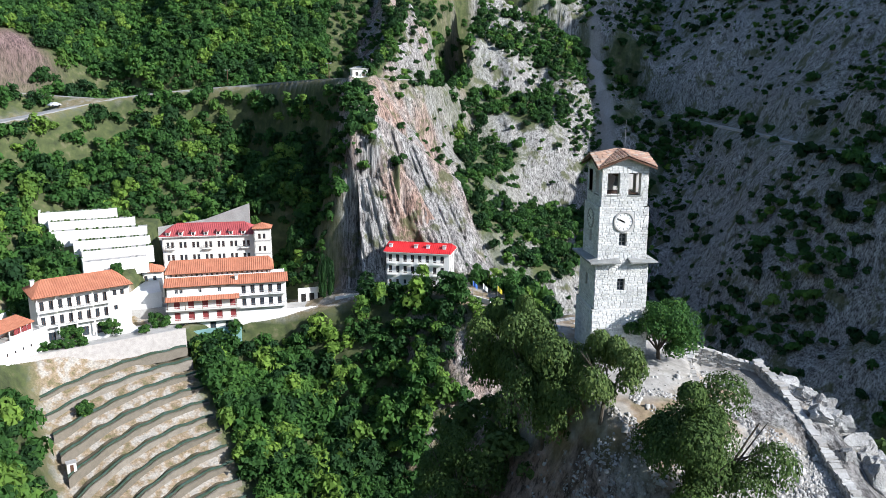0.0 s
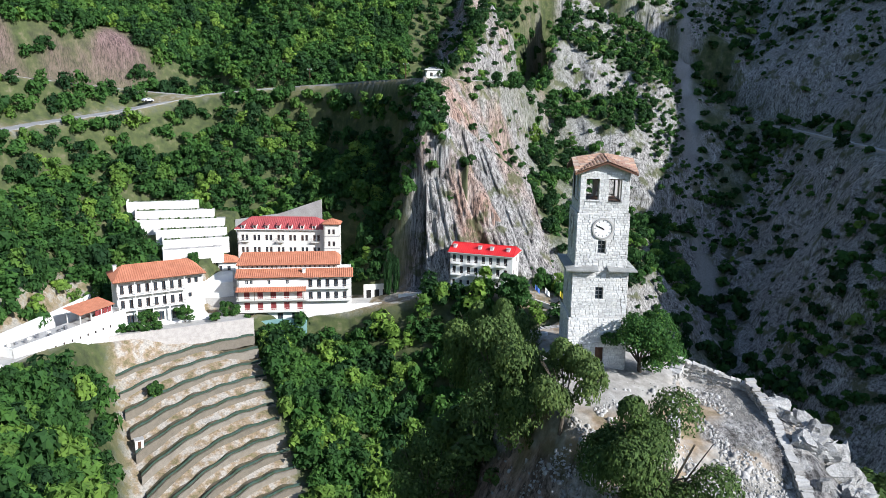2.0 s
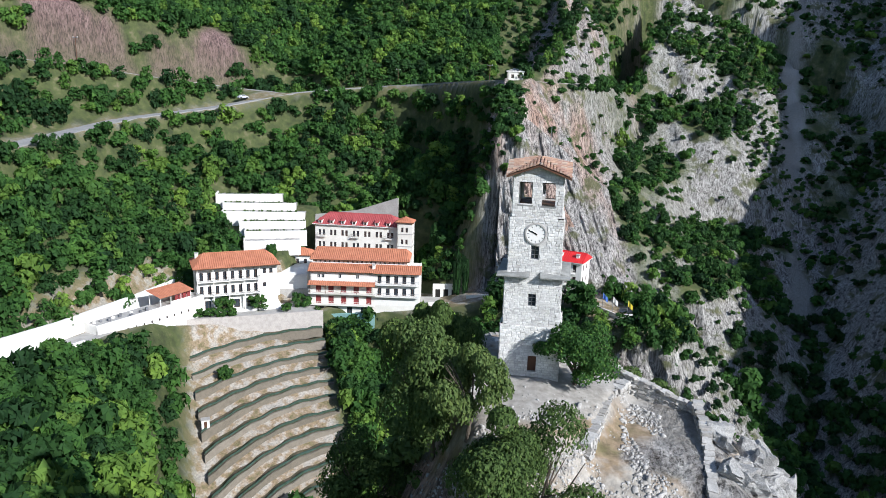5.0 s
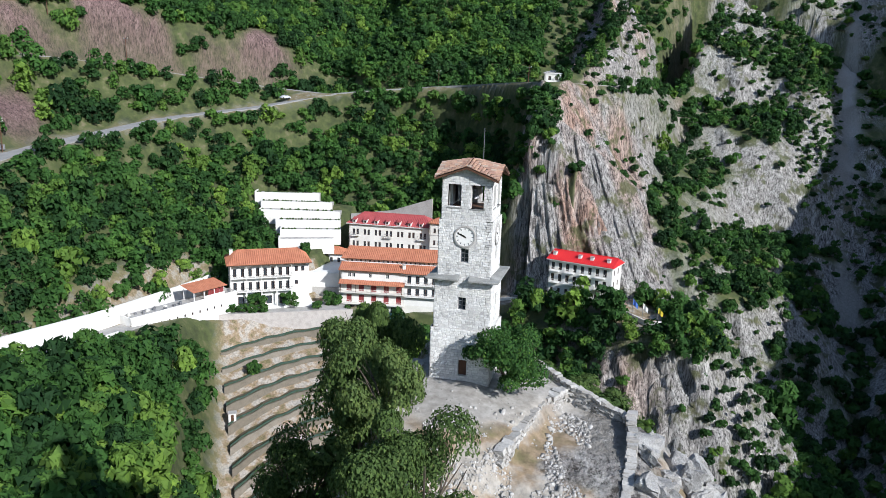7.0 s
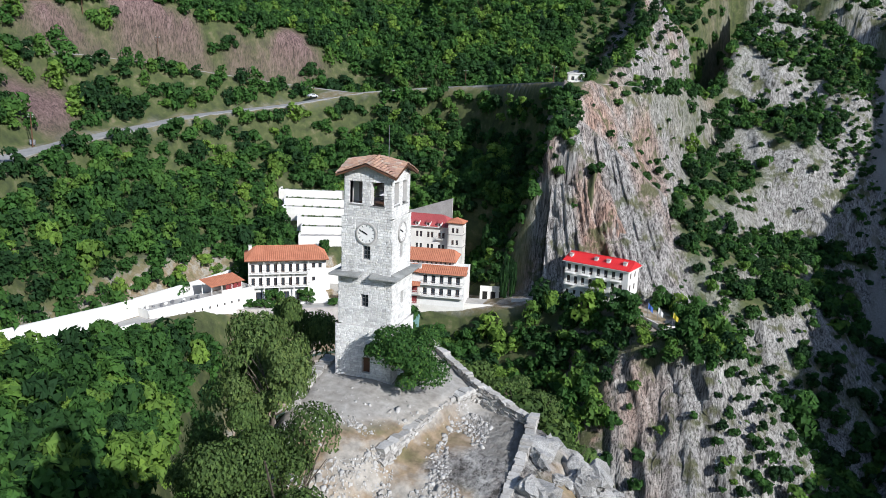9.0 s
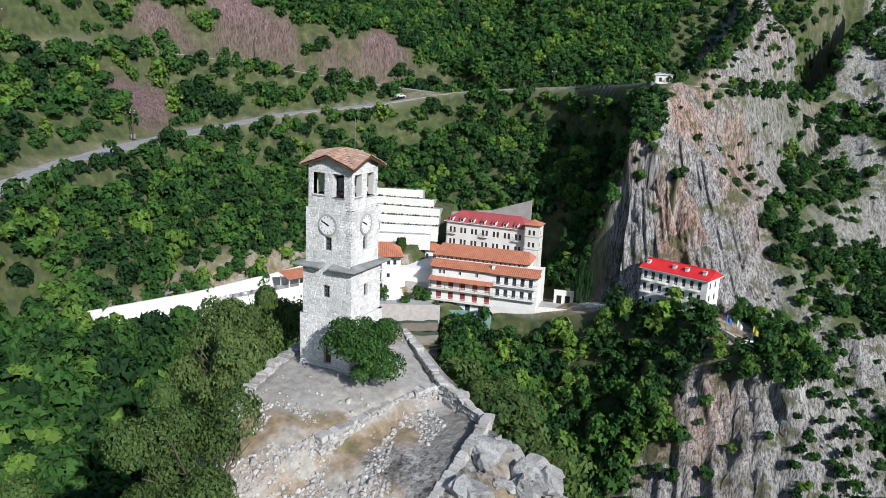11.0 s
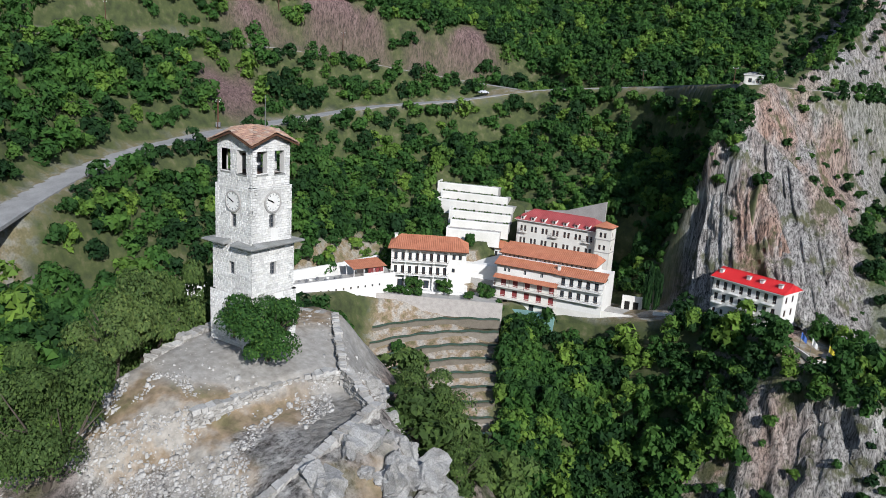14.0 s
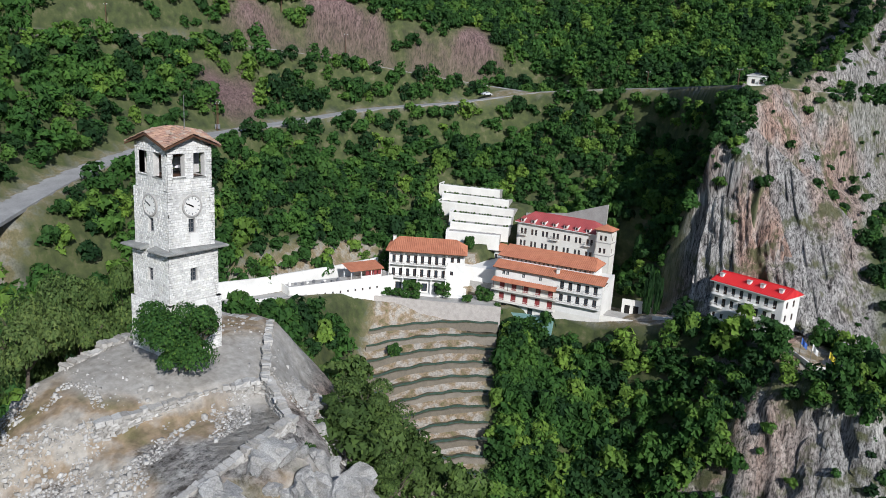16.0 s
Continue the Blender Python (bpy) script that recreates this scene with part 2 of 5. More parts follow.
def along(line, x, y):
    """The nearest place of a line of (x, y, z): distance, offset in x and y, and the line's height there."""
    best, ox, oy, oz = np.full(np.shape(x), 1e9), np.zeros(np.shape(x)), np.zeros(np.shape(x)), np.zeros(np.shape(x))
    for (ax, ay, az), (bx, by, bz) in zip(line, line[1:]):
        dx, dy = bx - ax, by - ay
        k = np.clip(((x - ax) * dx + (y - ay) * dy) / (dx * dx + dy * dy), 0, 1)
        ex, ey = x - ax - k * dx, y - ay - k * dy
        d = np.hypot(ex, ey)
        near = d < best
        best, ox, oy = np.where(near, d, best), np.where(near, ex, ox), np.where(near, ey, oy)
        oz = np.where(near, az + k * (bz - az), oz)
    return best, ox, oy, oz


def spur(line, x, y, flat, west, east, south, north):
    d, ex, ey, z = along(line, x, y)
    d = np.maximum(d, 1e-6)
    cut = np.maximum(0, d - flat) / d
    return z - np.hypot(np.where(ex < 0, west, east) * ex, np.where(ey < 0, south, north) * ey) * cut


SPINE = [(48, 420, 9.5), (32, 388, 27), (9, 342, 47), (0, 286, 22), (-9, 246, 17.5), (-9.5, 229, 10), (-7.5, 213, -5)]
SHELF = [(-92, 176, -48), (-80, 190, -48), (-52, 206, -48), (-30, 207, -48.5), (-14, 206, -45), (6, 203, -41.5), (17, 196, -41), (25, 187, -42.5)]
ROAD_WEST = [(-80, 40, -26), (-98, 66, -22), (-114.5, 88, -18), (-127.5, 109, -14), (-137, 134, -10.5), (-141, 165, -7), (-143, 197, -4.5), (-136, 226, 0), (-119, 259, 3.5), (-99, 280, 9), (-72, 292, 12), (-45, 288, 14), (-22, 262, 15.5), (-12, 250, 16)]
ROAD_UPPER = [(-104, 281, 9), (-123, 277, 10.5), (-140, 253, 13.5), (-157, 228, 17), (-172, 182, 20), (-174, 138, 18.5), (-172, 100, 17)]
ROAD_EAST = [(-12, 250, 16), (8, 268, 15.5), (24, 310, 14), (36, 380, 12), (50, 428, 9), (62, 428, 6.5), (96, 414, 4), (128, 396, 1.5), (146, 330, -3.5), (143, 262, -5.5), (140, 200, -8.5), (150, 140, -11), (170, 40, -14)]
YARD_ROAD = [(-101, 80, -39.5), (-99.5, 113, -42), (-97.3, 142, -44.5), (-95, 172, -46.5), (-92, 186, -47.8)]


def base_height(x, y):
    west = np.where(x < -100, -42 - 0.85 * (x + 100), -43 - 0.33 * (x + 100)) + 0.40 * np.maximum(0, y - 200) + 0.28 * np.maximum(0, 130 - y)
    west = west + 0.42 * np.maximum(0, y - 235) * smooth(-118, -76, x)
    west = np.where(west > 20, 20 + (west - 20) * 0.85, west)
    west = np.minimum(west, 190 + 0.1 * (west - 190))
    xc = np.interp(y, [-100, 140, 200, 262, 330, 396, 450, 700], [190, 152, 142, 145, 148, 132, 128, 150])
    zc = np.interp(y, [140, 200, 262, 330, 396], [-11, -8.5, -5.5, -3.5, 1.5])
    east = zc + np.where(x > xc, 0.95 + 0.32 * smooth(200, 320, y), 1.25) * (x - xc)
    # The unseen part of the eastern slope is capped to steer its cast shadow.
    cap = 55 + 130 * smooth(195, 245, y) + 350 * smooth(0, 60, 0.8 * y + 12 - x)
    east = np.minimum(east, cap + 0.12 * (east - cap))
    north = 6 + np.where(y < 425, -6 + 1.3 * (y - 425), 0.66 * (y - 434))
    north = np.minimum(north, 190 + 0.1 * (north - 190))
    ridge = spur(SPINE, x, y, 3.0, 3.6, 1.45, 4.2, 0.9)
    face = 9 - 1.42 * (x - 6) + 0.42 * (y - 270)
    face = np.minimum(face, 3.2 * (y - 199) - 30)
    crest = np.interp(y, [230, 279, 329, 346, 420], [74, 74, 70, 54, 50])
    face = np.where(x > crest, face - 2.2 * (x - crest), face)
    face = np.where(x < 2, face - 3.0 * (2 - x), face)
    ridge = np.maximum(ridge, np.where(y < 400, np.minimum(face, 60), -200))
    ridge = np.maximum(ridge, spur([(93, 436, 14), (92, 475, 84), (95, 560, 110)], x, y, 2.0, 2.6, 2.6, 3.0, 1.0))
    for line in ([(134, 452, 6), (112, 392, -10), (98, 341, -30), (94, 300, -56), (90, 268, -86)],
                 [(150, 318, -4), (128, 268, -30), (116, 236, -58), (108, 214, -84)],
                 [(146, 222, -8), (126, 190, -40), (114, 170, -78)]):
        ridge = np.maximum(ridge, spur(line, x, y, 1.2, 1.15, 1.5, 1.6, 0.9))
    skirt = spur([(-2, 380, 30), (-12, 256, 2)], x, y, 2.0, 0.62, 0.7, 1.25, 0.6)
    shelf = spur(SHELF, x, y, 6.0, 0.9, 0.9, 1.4, 0.6)
    floor = -96 + 0.06 * np.abs(x - 60) + 0.02 * np.abs(y - 150)
    u, s = (x + 72) * 0.88 + (y - 181) * 0.48, (x + 72) * 0.48 - (y - 181) * 0.88
    bank = -52.5 - 0.53 * s
    k = smooth(-27, -15, u) * smooth(-2, 2, s)
    west = west * (1 - k) + np.minimum(west, bank) * k
    crag = spur([(22, 191, -43), (28, 184.5, -44), (32, 179.5, -52), (36, 174, -68), (40, 169, -86)], x, y, 1.6, 2.6, 2.6, 4.0, 1.0)
    crag = np.maximum(crag, spur([(28, 183, -46), (17, 184, -56), (3, 184, -68), (-6, 186, -76)], x, y, 1.5, 1.2, 2.0, 5.0, 0.5))
    h = np.maximum.reduce([west, east, north, ridge, shelf, skirt, crag, floor])
    buttress = fbm(x, y, 0.022, 3, 11)
    wild = smooth(-30, 30, x - 30) * smooth(60, 120, y)
    h = h + 16 * wild * np.abs(buttress) * smooth(-90, -40, h) + 2.5 * fbm(x, y, 0.035, 4, 3)
    return h, ridge, west


def hill_height(x, y):
    """The rocky spur that carries the tower: level at the top, sheer to the west, falling away south and east."""
    top = np.interp(y, [-60, -10, 10, 24, 30, 34, 37, 40], [-45, -22, -12, -5.2, -3.6, -1.4, -0.85, -0.55])
    top = top - 0.2 * np.clip(x - 9, 0, 4.5) * smooth(26, 34, y)
    xw = np.interp(y, [-60, -10, 10, 24, 30, 33, 36, 40, 45, 47], [-20, -6, 0, 5.5, 7.0, 6.4, 5.9, 5.4, 5.2, 7.0]) + 0.5 * fbm(x, y, 0.4, 2, 71)
    xe = np.interp(y, [-60, -10, 10, 24, 36, 40.2, 41.8, 44, 46.5, 48], [2, 12, 16, 18.4, 18.2, 17.8, 14.4, 12.0, 9.5, 9.0])
    w, e, n = np.maximum(0, xw - x), np.maximum(0, x - xe), np.maximum(0, y - 46.9)
    top = top - np.hypot(np.hypot(1.7 * w, 1.2 * n), 0.85 * e + 0.5 * np.maximum(0, e - 8))
    return top - 0.9 * smooth(-0.6, 0.4, (x - 11.4) - (y - 34.2) * 0.32) * smooth(43.5, 41.5, y)


def land(x, y):
    """Height of the ground, and how far it is rock, dry earth, scree or red cut."""
    x, y = np.asarray(x, dtype=float), np.asarray(y, dtype=float)
    h, ridge, west = base_height(x, y)
    hill = hill_height(x, y)
    knob = hill + 0.5 * fbm(x, y, 0.30, 4, 21) * smooth(-1.5, -4.0, hill)
    on_hill = smooth(-2, 2, hill - h)
    h = np.maximum(h, knob)
    d, _, _, _ = along(SHELF, x, y)
    eps = 2.0
    gx = (base_height(x + eps, y)[0] - base_height(x - eps, y)[0]) / (2 * eps)
    gy = (base_height(x, y + eps)[0] - base_height(x, y - eps)[0]) / (2 * eps)
    steep = np.hypot(gx, gy)
    rough = fbm(x, y, 0.06, 4, 31)
    on_ridge = smooth(-4, 2, ridge - h + 3)
    rock = smooth(0.55, 1.0, steep + 0.5 * rough) * np.maximum(on_ridge, 0.9 * smooth(20, 60, x) * smooth(100, 160, y))
    rock = np.maximum(rock, 0.95 * smooth(0.9, 1.5, steep + 0.3 * rough) * smooth(140, 160, y) * smooth(-4, 8, x) * smooth(-42, -50, h))
    _, ex, _, _ = along(SPINE, x, y)
    rock = rock * (1 - 0.9 * smooth(-5, -9, ex) * smooth(275, 255, y) * smooth(0, -12, x))
    h = h + rock * (3.2 * fbm(x * 1.0, y * 0.6, 0.09, 4, 5) + 1.6 * np.abs(fbm(x + 0.5 * y, y, 0.22, 3, 6))) * (1 - on_hill)
    dry = np.maximum(on_hill * smooth(-7.5, -4.5, hill + 1.2 * rough), 0)
    u, s = (x + 72) * 0.88 + (y - 181) * 0.48, (x + 72) * 0.48 - (y - 181) * 0.88
    dry = np.maximum(dry, smooth(-19, -15, u) * smooth(19, 16, u) * smooth(-3, 0, s) * smooth(52, 46, s))
    rock = np.maximum(rock, on_hill * smooth(0.05, 0.35, fbm(x, y, 0.25, 4, 8) + 0.6 * smooth(-2.0, -6, hill)) * 0.9 * smooth(-1.0, -2.4, hill))
    # scree chutes on the dark side; lower, the pale colour paints a sunlit crest
    g1 = np.abs(x - np.interp(y, [230, 268, 300, 341, 392, 452, 490, 544, 700], [92, 92, 96, 101, 114, 131, 122, 133, 170]) - 5 * fbm(x, y, 0.02, 2, 41))
    scree = smooth(5.5, 1.5, g1 + 6 * rough) * smooth(225, 280, y) * (1 - on_hill)
    d1, d2 = along([(5.2, 40.2, 0), (8, 37.4, 0), (11, 41.5, 0), (12, 45, 0), (10.5, 48, 0)], x, y)[0], along([(14, 41.2, 0), (16.2, 39.8, 0), (16.2, 38, 0)], x, y)[0]
    scree = np.maximum(scree, on_hill * np.maximum(smooth(3.2, 1.9, d1 + 2 * rough), smooth(1.3, 0.8, d2)) * smooth(-5, -3, hill))
    d, _, _, z = along(ROAD_UPPER, x, y)
    uphill = smooth(-1, 3, west - z) * (1 - on_hill) * smooth(-80, -108, x)
    red = uphill * smooth(17, 11, d + 14 * rough) * smooth(2, 3.5, d) * smooth(186, 204, y)
    h = h + 11 * uphill * smooth(4, 9, d) * smooth(45, 12, d) + 2.2 * red * fbm(x, y, 0.15, 3, 44)
    red = np.maximum(red, smooth(7, 4, np.hypot((x + 153) / 1.5, (y - 178) / 2.3) + 3 * rough))
    dry = np.maximum(dry, 0.8 * smooth(-99.5, -101, x) * smooth(-109, -104, x + 3 * rough) * smooth(60, 100, y) * smooth(205, 185, y))
    # roads cut level into the slope
    for line, half in ((ROAD_WEST, 3.4), (ROAD_UPPER, 3.0), (ROAD_EAST, 3.0), (YARD_ROAD, 3.0)):
        d, _, _, z = along(line, x, y)
        k = smooth(half + 8.0, half, d)
        h = h * (1 - k) + z * k
        rock, scree, red = rock * (1 - 0.5 * k), scree * (1 - k), np.maximum(red * (1 - 0.6 * k), 0)
        dry = np.maximum(dry, 0.6 * smooth(half + 1.6, half, d))
    d, _, _, z = along(SHELF, x, y)
    k = smooth(11.5, 7.5, d)
    h = h * (1 - k) + z * k
    dry = np.maximum(dry, smooth(9, 7, d) * 0.9)
    k = smooth(6, 2, np.maximum(np.abs(x + 52) - 17, np.abs(y - 221) - 9))
    h = h * (1 - k) + np.minimum(h, -47) * k
    k = smooth(5, 1, np.maximum(np.abs(x + 88) - 14, np.abs(y - 219) - 17))
    h = h * (1 - k) + (-38 + 11 * np.clip((y - 203) / 31, 0, 1)) * k
    k = smooth(4, 1, np.maximum(np.abs(u) - 18, np.abs(s + 4) - 4))
    h = h * (1 - k) + np.minimum(h, -49.5) * k
    pink = smooth(30, 6, np.abs(x - 4 + 8 * rough)) * smooth(300, 245, y) + 0.7 * smooth(300, 340, y) * smooth(60, 30, x)
    return h, rock, dry, scree, red, on_hill, pink


def spaced(*runs):
    out = []
    for a, b, s in runs:
        out += list(np.arange(a, b, s))
    return np.array(out + [runs[-1][1]])


gx = spaced((-700, -260, 20), (-260, -110, 3.0), (-110, -30, 2.2), (-30, -2, 1.4), (-2, 24, 0.45), (24, 60, 1.3), (60, 180, 2.6), (180, 700, 20))
gy = spaced((-300, -60, 20), (-60, 14, 5), (14, 52, 0.45), (52, 160, 2.6), (160, 260, 1.3), (260, 330, 2.2), (330, 470, 3.5), (470, 900, 12))
GX, GY = np.meshgrid(gx, gy)
H, ROCK, DRY, SCREE, RED, ONHILL, PINK = land(GX, GY)
jag = ROCK * (1 - ONHILL)
PX = GX + jag * 1.9 * fbm(GX + 0.35 * H, GY, 0.16, 3, 51)
PY = GY + jag * (2.0 * fbm(GX, GY + 0.45 * H, 0.16, 3, 52) + 4.6 * np.abs(fbm(GX + 0.25 * H, 0.10 * H, 0.2, 3, 53)) + 1.5 * fbm(GX + 0.2 * H, 0.06 * H, 0.5, 2, 54))
nx, ny = len(gx), len(gy)
idx = np.arange(nx * ny).reshape(ny, nx)
quads = np.stack([idx[:-1, :-1], idx[:-1, 1:], idx[1:, 1:], idx[1:, :-1]], -1).reshape(-1, 4)
ground = mesh_object("ground", np.stack([PX, PY, H], -1).reshape(-1, 3), quads, M_ground,
                     (("rock", ROCK.ravel()), ("dry", DRY.ravel()), ("scree", SCREE.ravel()), ("red", RED.ravel()), ("pink", PINK.ravel())), smooth=True)
tagged(ground, "steep wooded valley sides with pinkish grey cliffs and scree", "terrain", kind="structure")


def rock_face(name, foot, head, nu, nv, seed, out, label):
    """A sheer face of upright strata between a foot line and a head line, broken into ribs and clefts."""
    k = np.linspace(0, 1, nu)
    f = np.stack([np.interp(k, np.linspace(0, 1, len(foot)), [p[i] for p in foot]) for i in range(3)], -1)
    t = np.stack([np.interp(k, np.linspace(0, 1, len(head)), [p[i] for p in head]) for i in range(3)], -1)
    v = np.linspace(0, 1, nv)[:, None, None]
    g = f[None] * (1 - v) + t[None] * v
    along_ = np.cumsum(np.r_[0, np.hypot(*np.diff(f[:, :2], axis=0).T)])[None] + 0.18 * g[..., 2]
    z = g[..., 2]
    rib = 1.7 * np.abs(fbm(along_, 0.12 * z, 0.28, 3, seed)) + 0.8 * fbm(along_, 0.05 * z, 0.9, 2, seed + 5) + 0.7 * fbm(along_, z, 0.35, 3, seed + 9)
    fade = np.sin(np.pi * np.clip(v[..., 0], 0.04, 0.97)) ** 0.4
    d = np.array([f[-1, 1] - f[0, 1], -(f[-1, 0] - f[0, 0])]) / np.hypot(f[-1, 0] - f[0, 0], f[-1, 1] - f[0, 1])
    g[..., 0] += d[0] * (out * rib * fade)
    g[..., 1] += d[1] * (out * rib * fade)
    ix = np.arange(nu * nv).reshape(nv, nu)
    q = np.stack([ix[:-1, :-1], ix[:-1, 1:], ix[1:, 1:], ix[1:, :-1]], -1).reshape(-1, 4)
    one, pk = np.ones(nu * nv), np.clip(0.5 + 1.6 * fbm(along_, 0.1 * z, 0.12, 2, seed + 3), 0, 1).ravel()
    ob = mesh_object(name, g.reshape(-1, 3), q, M_ground, (("rock", one), ("dry", 0 * one), ("scree", 0 * one), ("red", 0 * one), ("pink", pk)))
    tagged(ob, label, "cliff", kind="structure")


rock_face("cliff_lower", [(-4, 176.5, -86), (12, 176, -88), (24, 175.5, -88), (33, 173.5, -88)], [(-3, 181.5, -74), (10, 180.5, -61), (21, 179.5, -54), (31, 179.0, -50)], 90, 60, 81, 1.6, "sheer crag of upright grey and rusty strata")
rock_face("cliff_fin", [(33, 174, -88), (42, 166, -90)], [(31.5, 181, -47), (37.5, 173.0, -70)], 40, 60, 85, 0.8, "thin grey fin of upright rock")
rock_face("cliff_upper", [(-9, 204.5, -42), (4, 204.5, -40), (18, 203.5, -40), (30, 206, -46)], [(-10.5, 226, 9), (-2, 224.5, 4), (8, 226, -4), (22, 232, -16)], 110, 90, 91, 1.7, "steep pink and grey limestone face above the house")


def at_ground(x, y):
    return float(land(np.array([x]), np.array([y]))[0][0])


def road(name, line, half, mat, label, lift=0.12, step=3.0):
    pts = []
    for a, b in zip(line, line[1:]):
        a, b = Vector(a), Vector(b)
        k = max(1, int((b - a).length / step))
        pts += [a.lerp(b, i / k) for i in range(k)]
    pts.append(Vector(line[-1]))
    for _ in range(6):
        pts = [pts[0]] + [(pts[i - 1] + 2 * pts[i] + pts[i + 1]) / 4 for i in range(1, len(pts) - 1)] + [pts[-1]]
    bm = bmesh.new()
    rows = []
    for i, p in enumerate(pts):
        t = (pts[min(i + 1, len(pts) - 1)] - pts[max(i - 1, 0)])
        s = Vector((t.y, -t.x, 0)).normalized()
        rows.append([bm.verts.new(p + s * o + Vector((0, 0, dz))) for o, dz in ((-half, -0.6), (-half, lift), (half, lift), (half, -0.6))])
    for a, b in zip(rows, rows[1:]):
        for k in range(3):
            bm.faces.new((a[k], a[k + 1], b[k + 1], b[k]))
    ob = part(name, bm, mat)
    tagged(ob, label, "road", kind="structure")
    return pts


road("road_west", ROAD_WEST, 3.3, M_road, "pale worn asphalt mountain road cut into the slope")
road("road_upper", ROAD_UPPER, 2.4, M_road, "pale asphalt road below a red rock cutting")
road("road_east", ROAD_EAST, 2.4, M_concrete, "narrow pale mountain road across the shaded slope")
def road_wall(line, drop):
    """A masonry wall under the outer edge of a road."""
    bm = bmesh.new()
    rows = []
    for i, p in enumerate(line):
        a, b = Vector(line[max(0, i - 1)]), Vector(line[min(len(line) - 1, i + 1)])
        s = Vector(((b - a).y, -(b - a).x, 0)).normalized()
        p = Vector(p)
        rows.append([bm.verts.new(v) for v in (p + s * 2.5 + Vector((0, 0, -drop)), p + s * 3.1 + Vector((0, 0, -drop)), p + s * 2.8 + Vector((0, 0, 0.8)), p + s * 2.45 + Vector((0, 0, 0.8)))])
    for a, b in zip(rows, rows[1:]):
        for k in range(4):
            bm.faces.new((a[k], b[k], b[(k + 1) % 4], a[(k + 1) % 4]))
    bm.faces.new(rows[0]), bm.faces.new(rows[-1][::-1])
    bmesh.ops.recalc_face_normals(bm, faces=bm.faces)
    tagged(part("wall_road", bm, M_concrete), "pale masonry retaining wall under the mountain road", "wall", kind="structure")


road_wall(ROAD_EAST[4:7], 5.0)
road_wall(ROAD_EAST[7:11], 4.0)
road("road_yard", YARD_ROAD, 2.7, M_concrete, "concrete lane leading to the monastery yard", 0.15)

# ---- woods ----
def tree_shape(rng, leaves, lobes=8, tall=1.0, size=0.20, flat=0.75, spread=1.0):
    """Leaf clumps of one crown of radius 1 that stands on z = 0: corner places, and which leaf is high."""
    c = rng.normal(size=(lobes, 3))
    c /= np.linalg.norm(c, axis=1)[:, None]
    c = c * rng.uniform(0.35, 0.62 * spread, (lobes, 1)) * (spread, spread, 0.9)
    c[:, 2] = (c[:, 2] + 0.75) * tall
    r = rng.uniform(0.36, 0.52, lobes) * (1.0 if spread == 1.0 else rng.uniform(0.5, 1.1, lobes))
    k = rng.integers(0, lobes, leaves)
    v = rng.normal(size=(leaves, 3))
    v /= np.linalg.norm(v, axis=1)[:, None]
    v[:, 2] = np.where(v[:, 2] < -0.3, -v[:, 2], v[:, 2])
    p = c[k] + v * (r[k] * rng.uniform(0.75, 1.08, leaves))[:, None] * (1, 1, flat * tall)
    nrm = v + 0.35 * rng.normal(size=(leaves, 3))
    nrm /= np.linalg.norm(nrm, axis=1)[:, None]
    a = np.cross(nrm, rng.normal(size=(leaves, 3)))
    a /= np.linalg.norm(a, axis=1)[:, None]
    b = np.cross(nrm, a)
    s = (size * rng.uniform(0.6, 1.3, leaves))[:, None]
    q = np.stack([p - a * s - b * s * 0.5, p + a * s - b * s * 0.6 - nrm * s * 0.2, p + b * s * 1.1 - nrm * s * 0.15], 1)
    return q


def wood(name, places, radii, tints, shapes, mat, label, rng, squash=(0.8, 1.3)):
    """Many crowns in one mesh."""
    out, tint = [], []
    for (x, y, z), r, t in zip(places, radii, tints):
        q = shapes[rng.integers(len(shapes))]
        a = rng.uniform(0, 6.283)
        c, s = math.cos(a), math.sin(a)
        zz = rng.uniform(*squash)
        w = np.empty_like(q)
        w[..., 0] = (q[..., 0] * c - q[..., 1] * s) * r + x
        w[..., 1] = (q[..., 0] * s + q[..., 1] * c) * r + y
        w[..., 2] = q[..., 2] * r * zz + z
        out.append(w.reshape(-1, 3))
        tint.append(np.full(len(q) * 3, t))
    co = np.concatenate(out)
    ob = mesh_object(name, co, np.arange(len(co)).reshape(-1, 3), mat, (("tint", np.concatenate(tint)),))
    tagged(ob, label, "forest", kind="stuff")
    return ob


rng = np.random.default_rng(5)
SHAPES = [tree_shape(rng, 270, rng.integers(8, 13), rng.uniform(1.0, 1.4), 0.165) for _ in range(9)]
SHAPES_SMALL = [tree_shape(rng, 150, 6, 0.9, 0.22) for _ in range(7)]


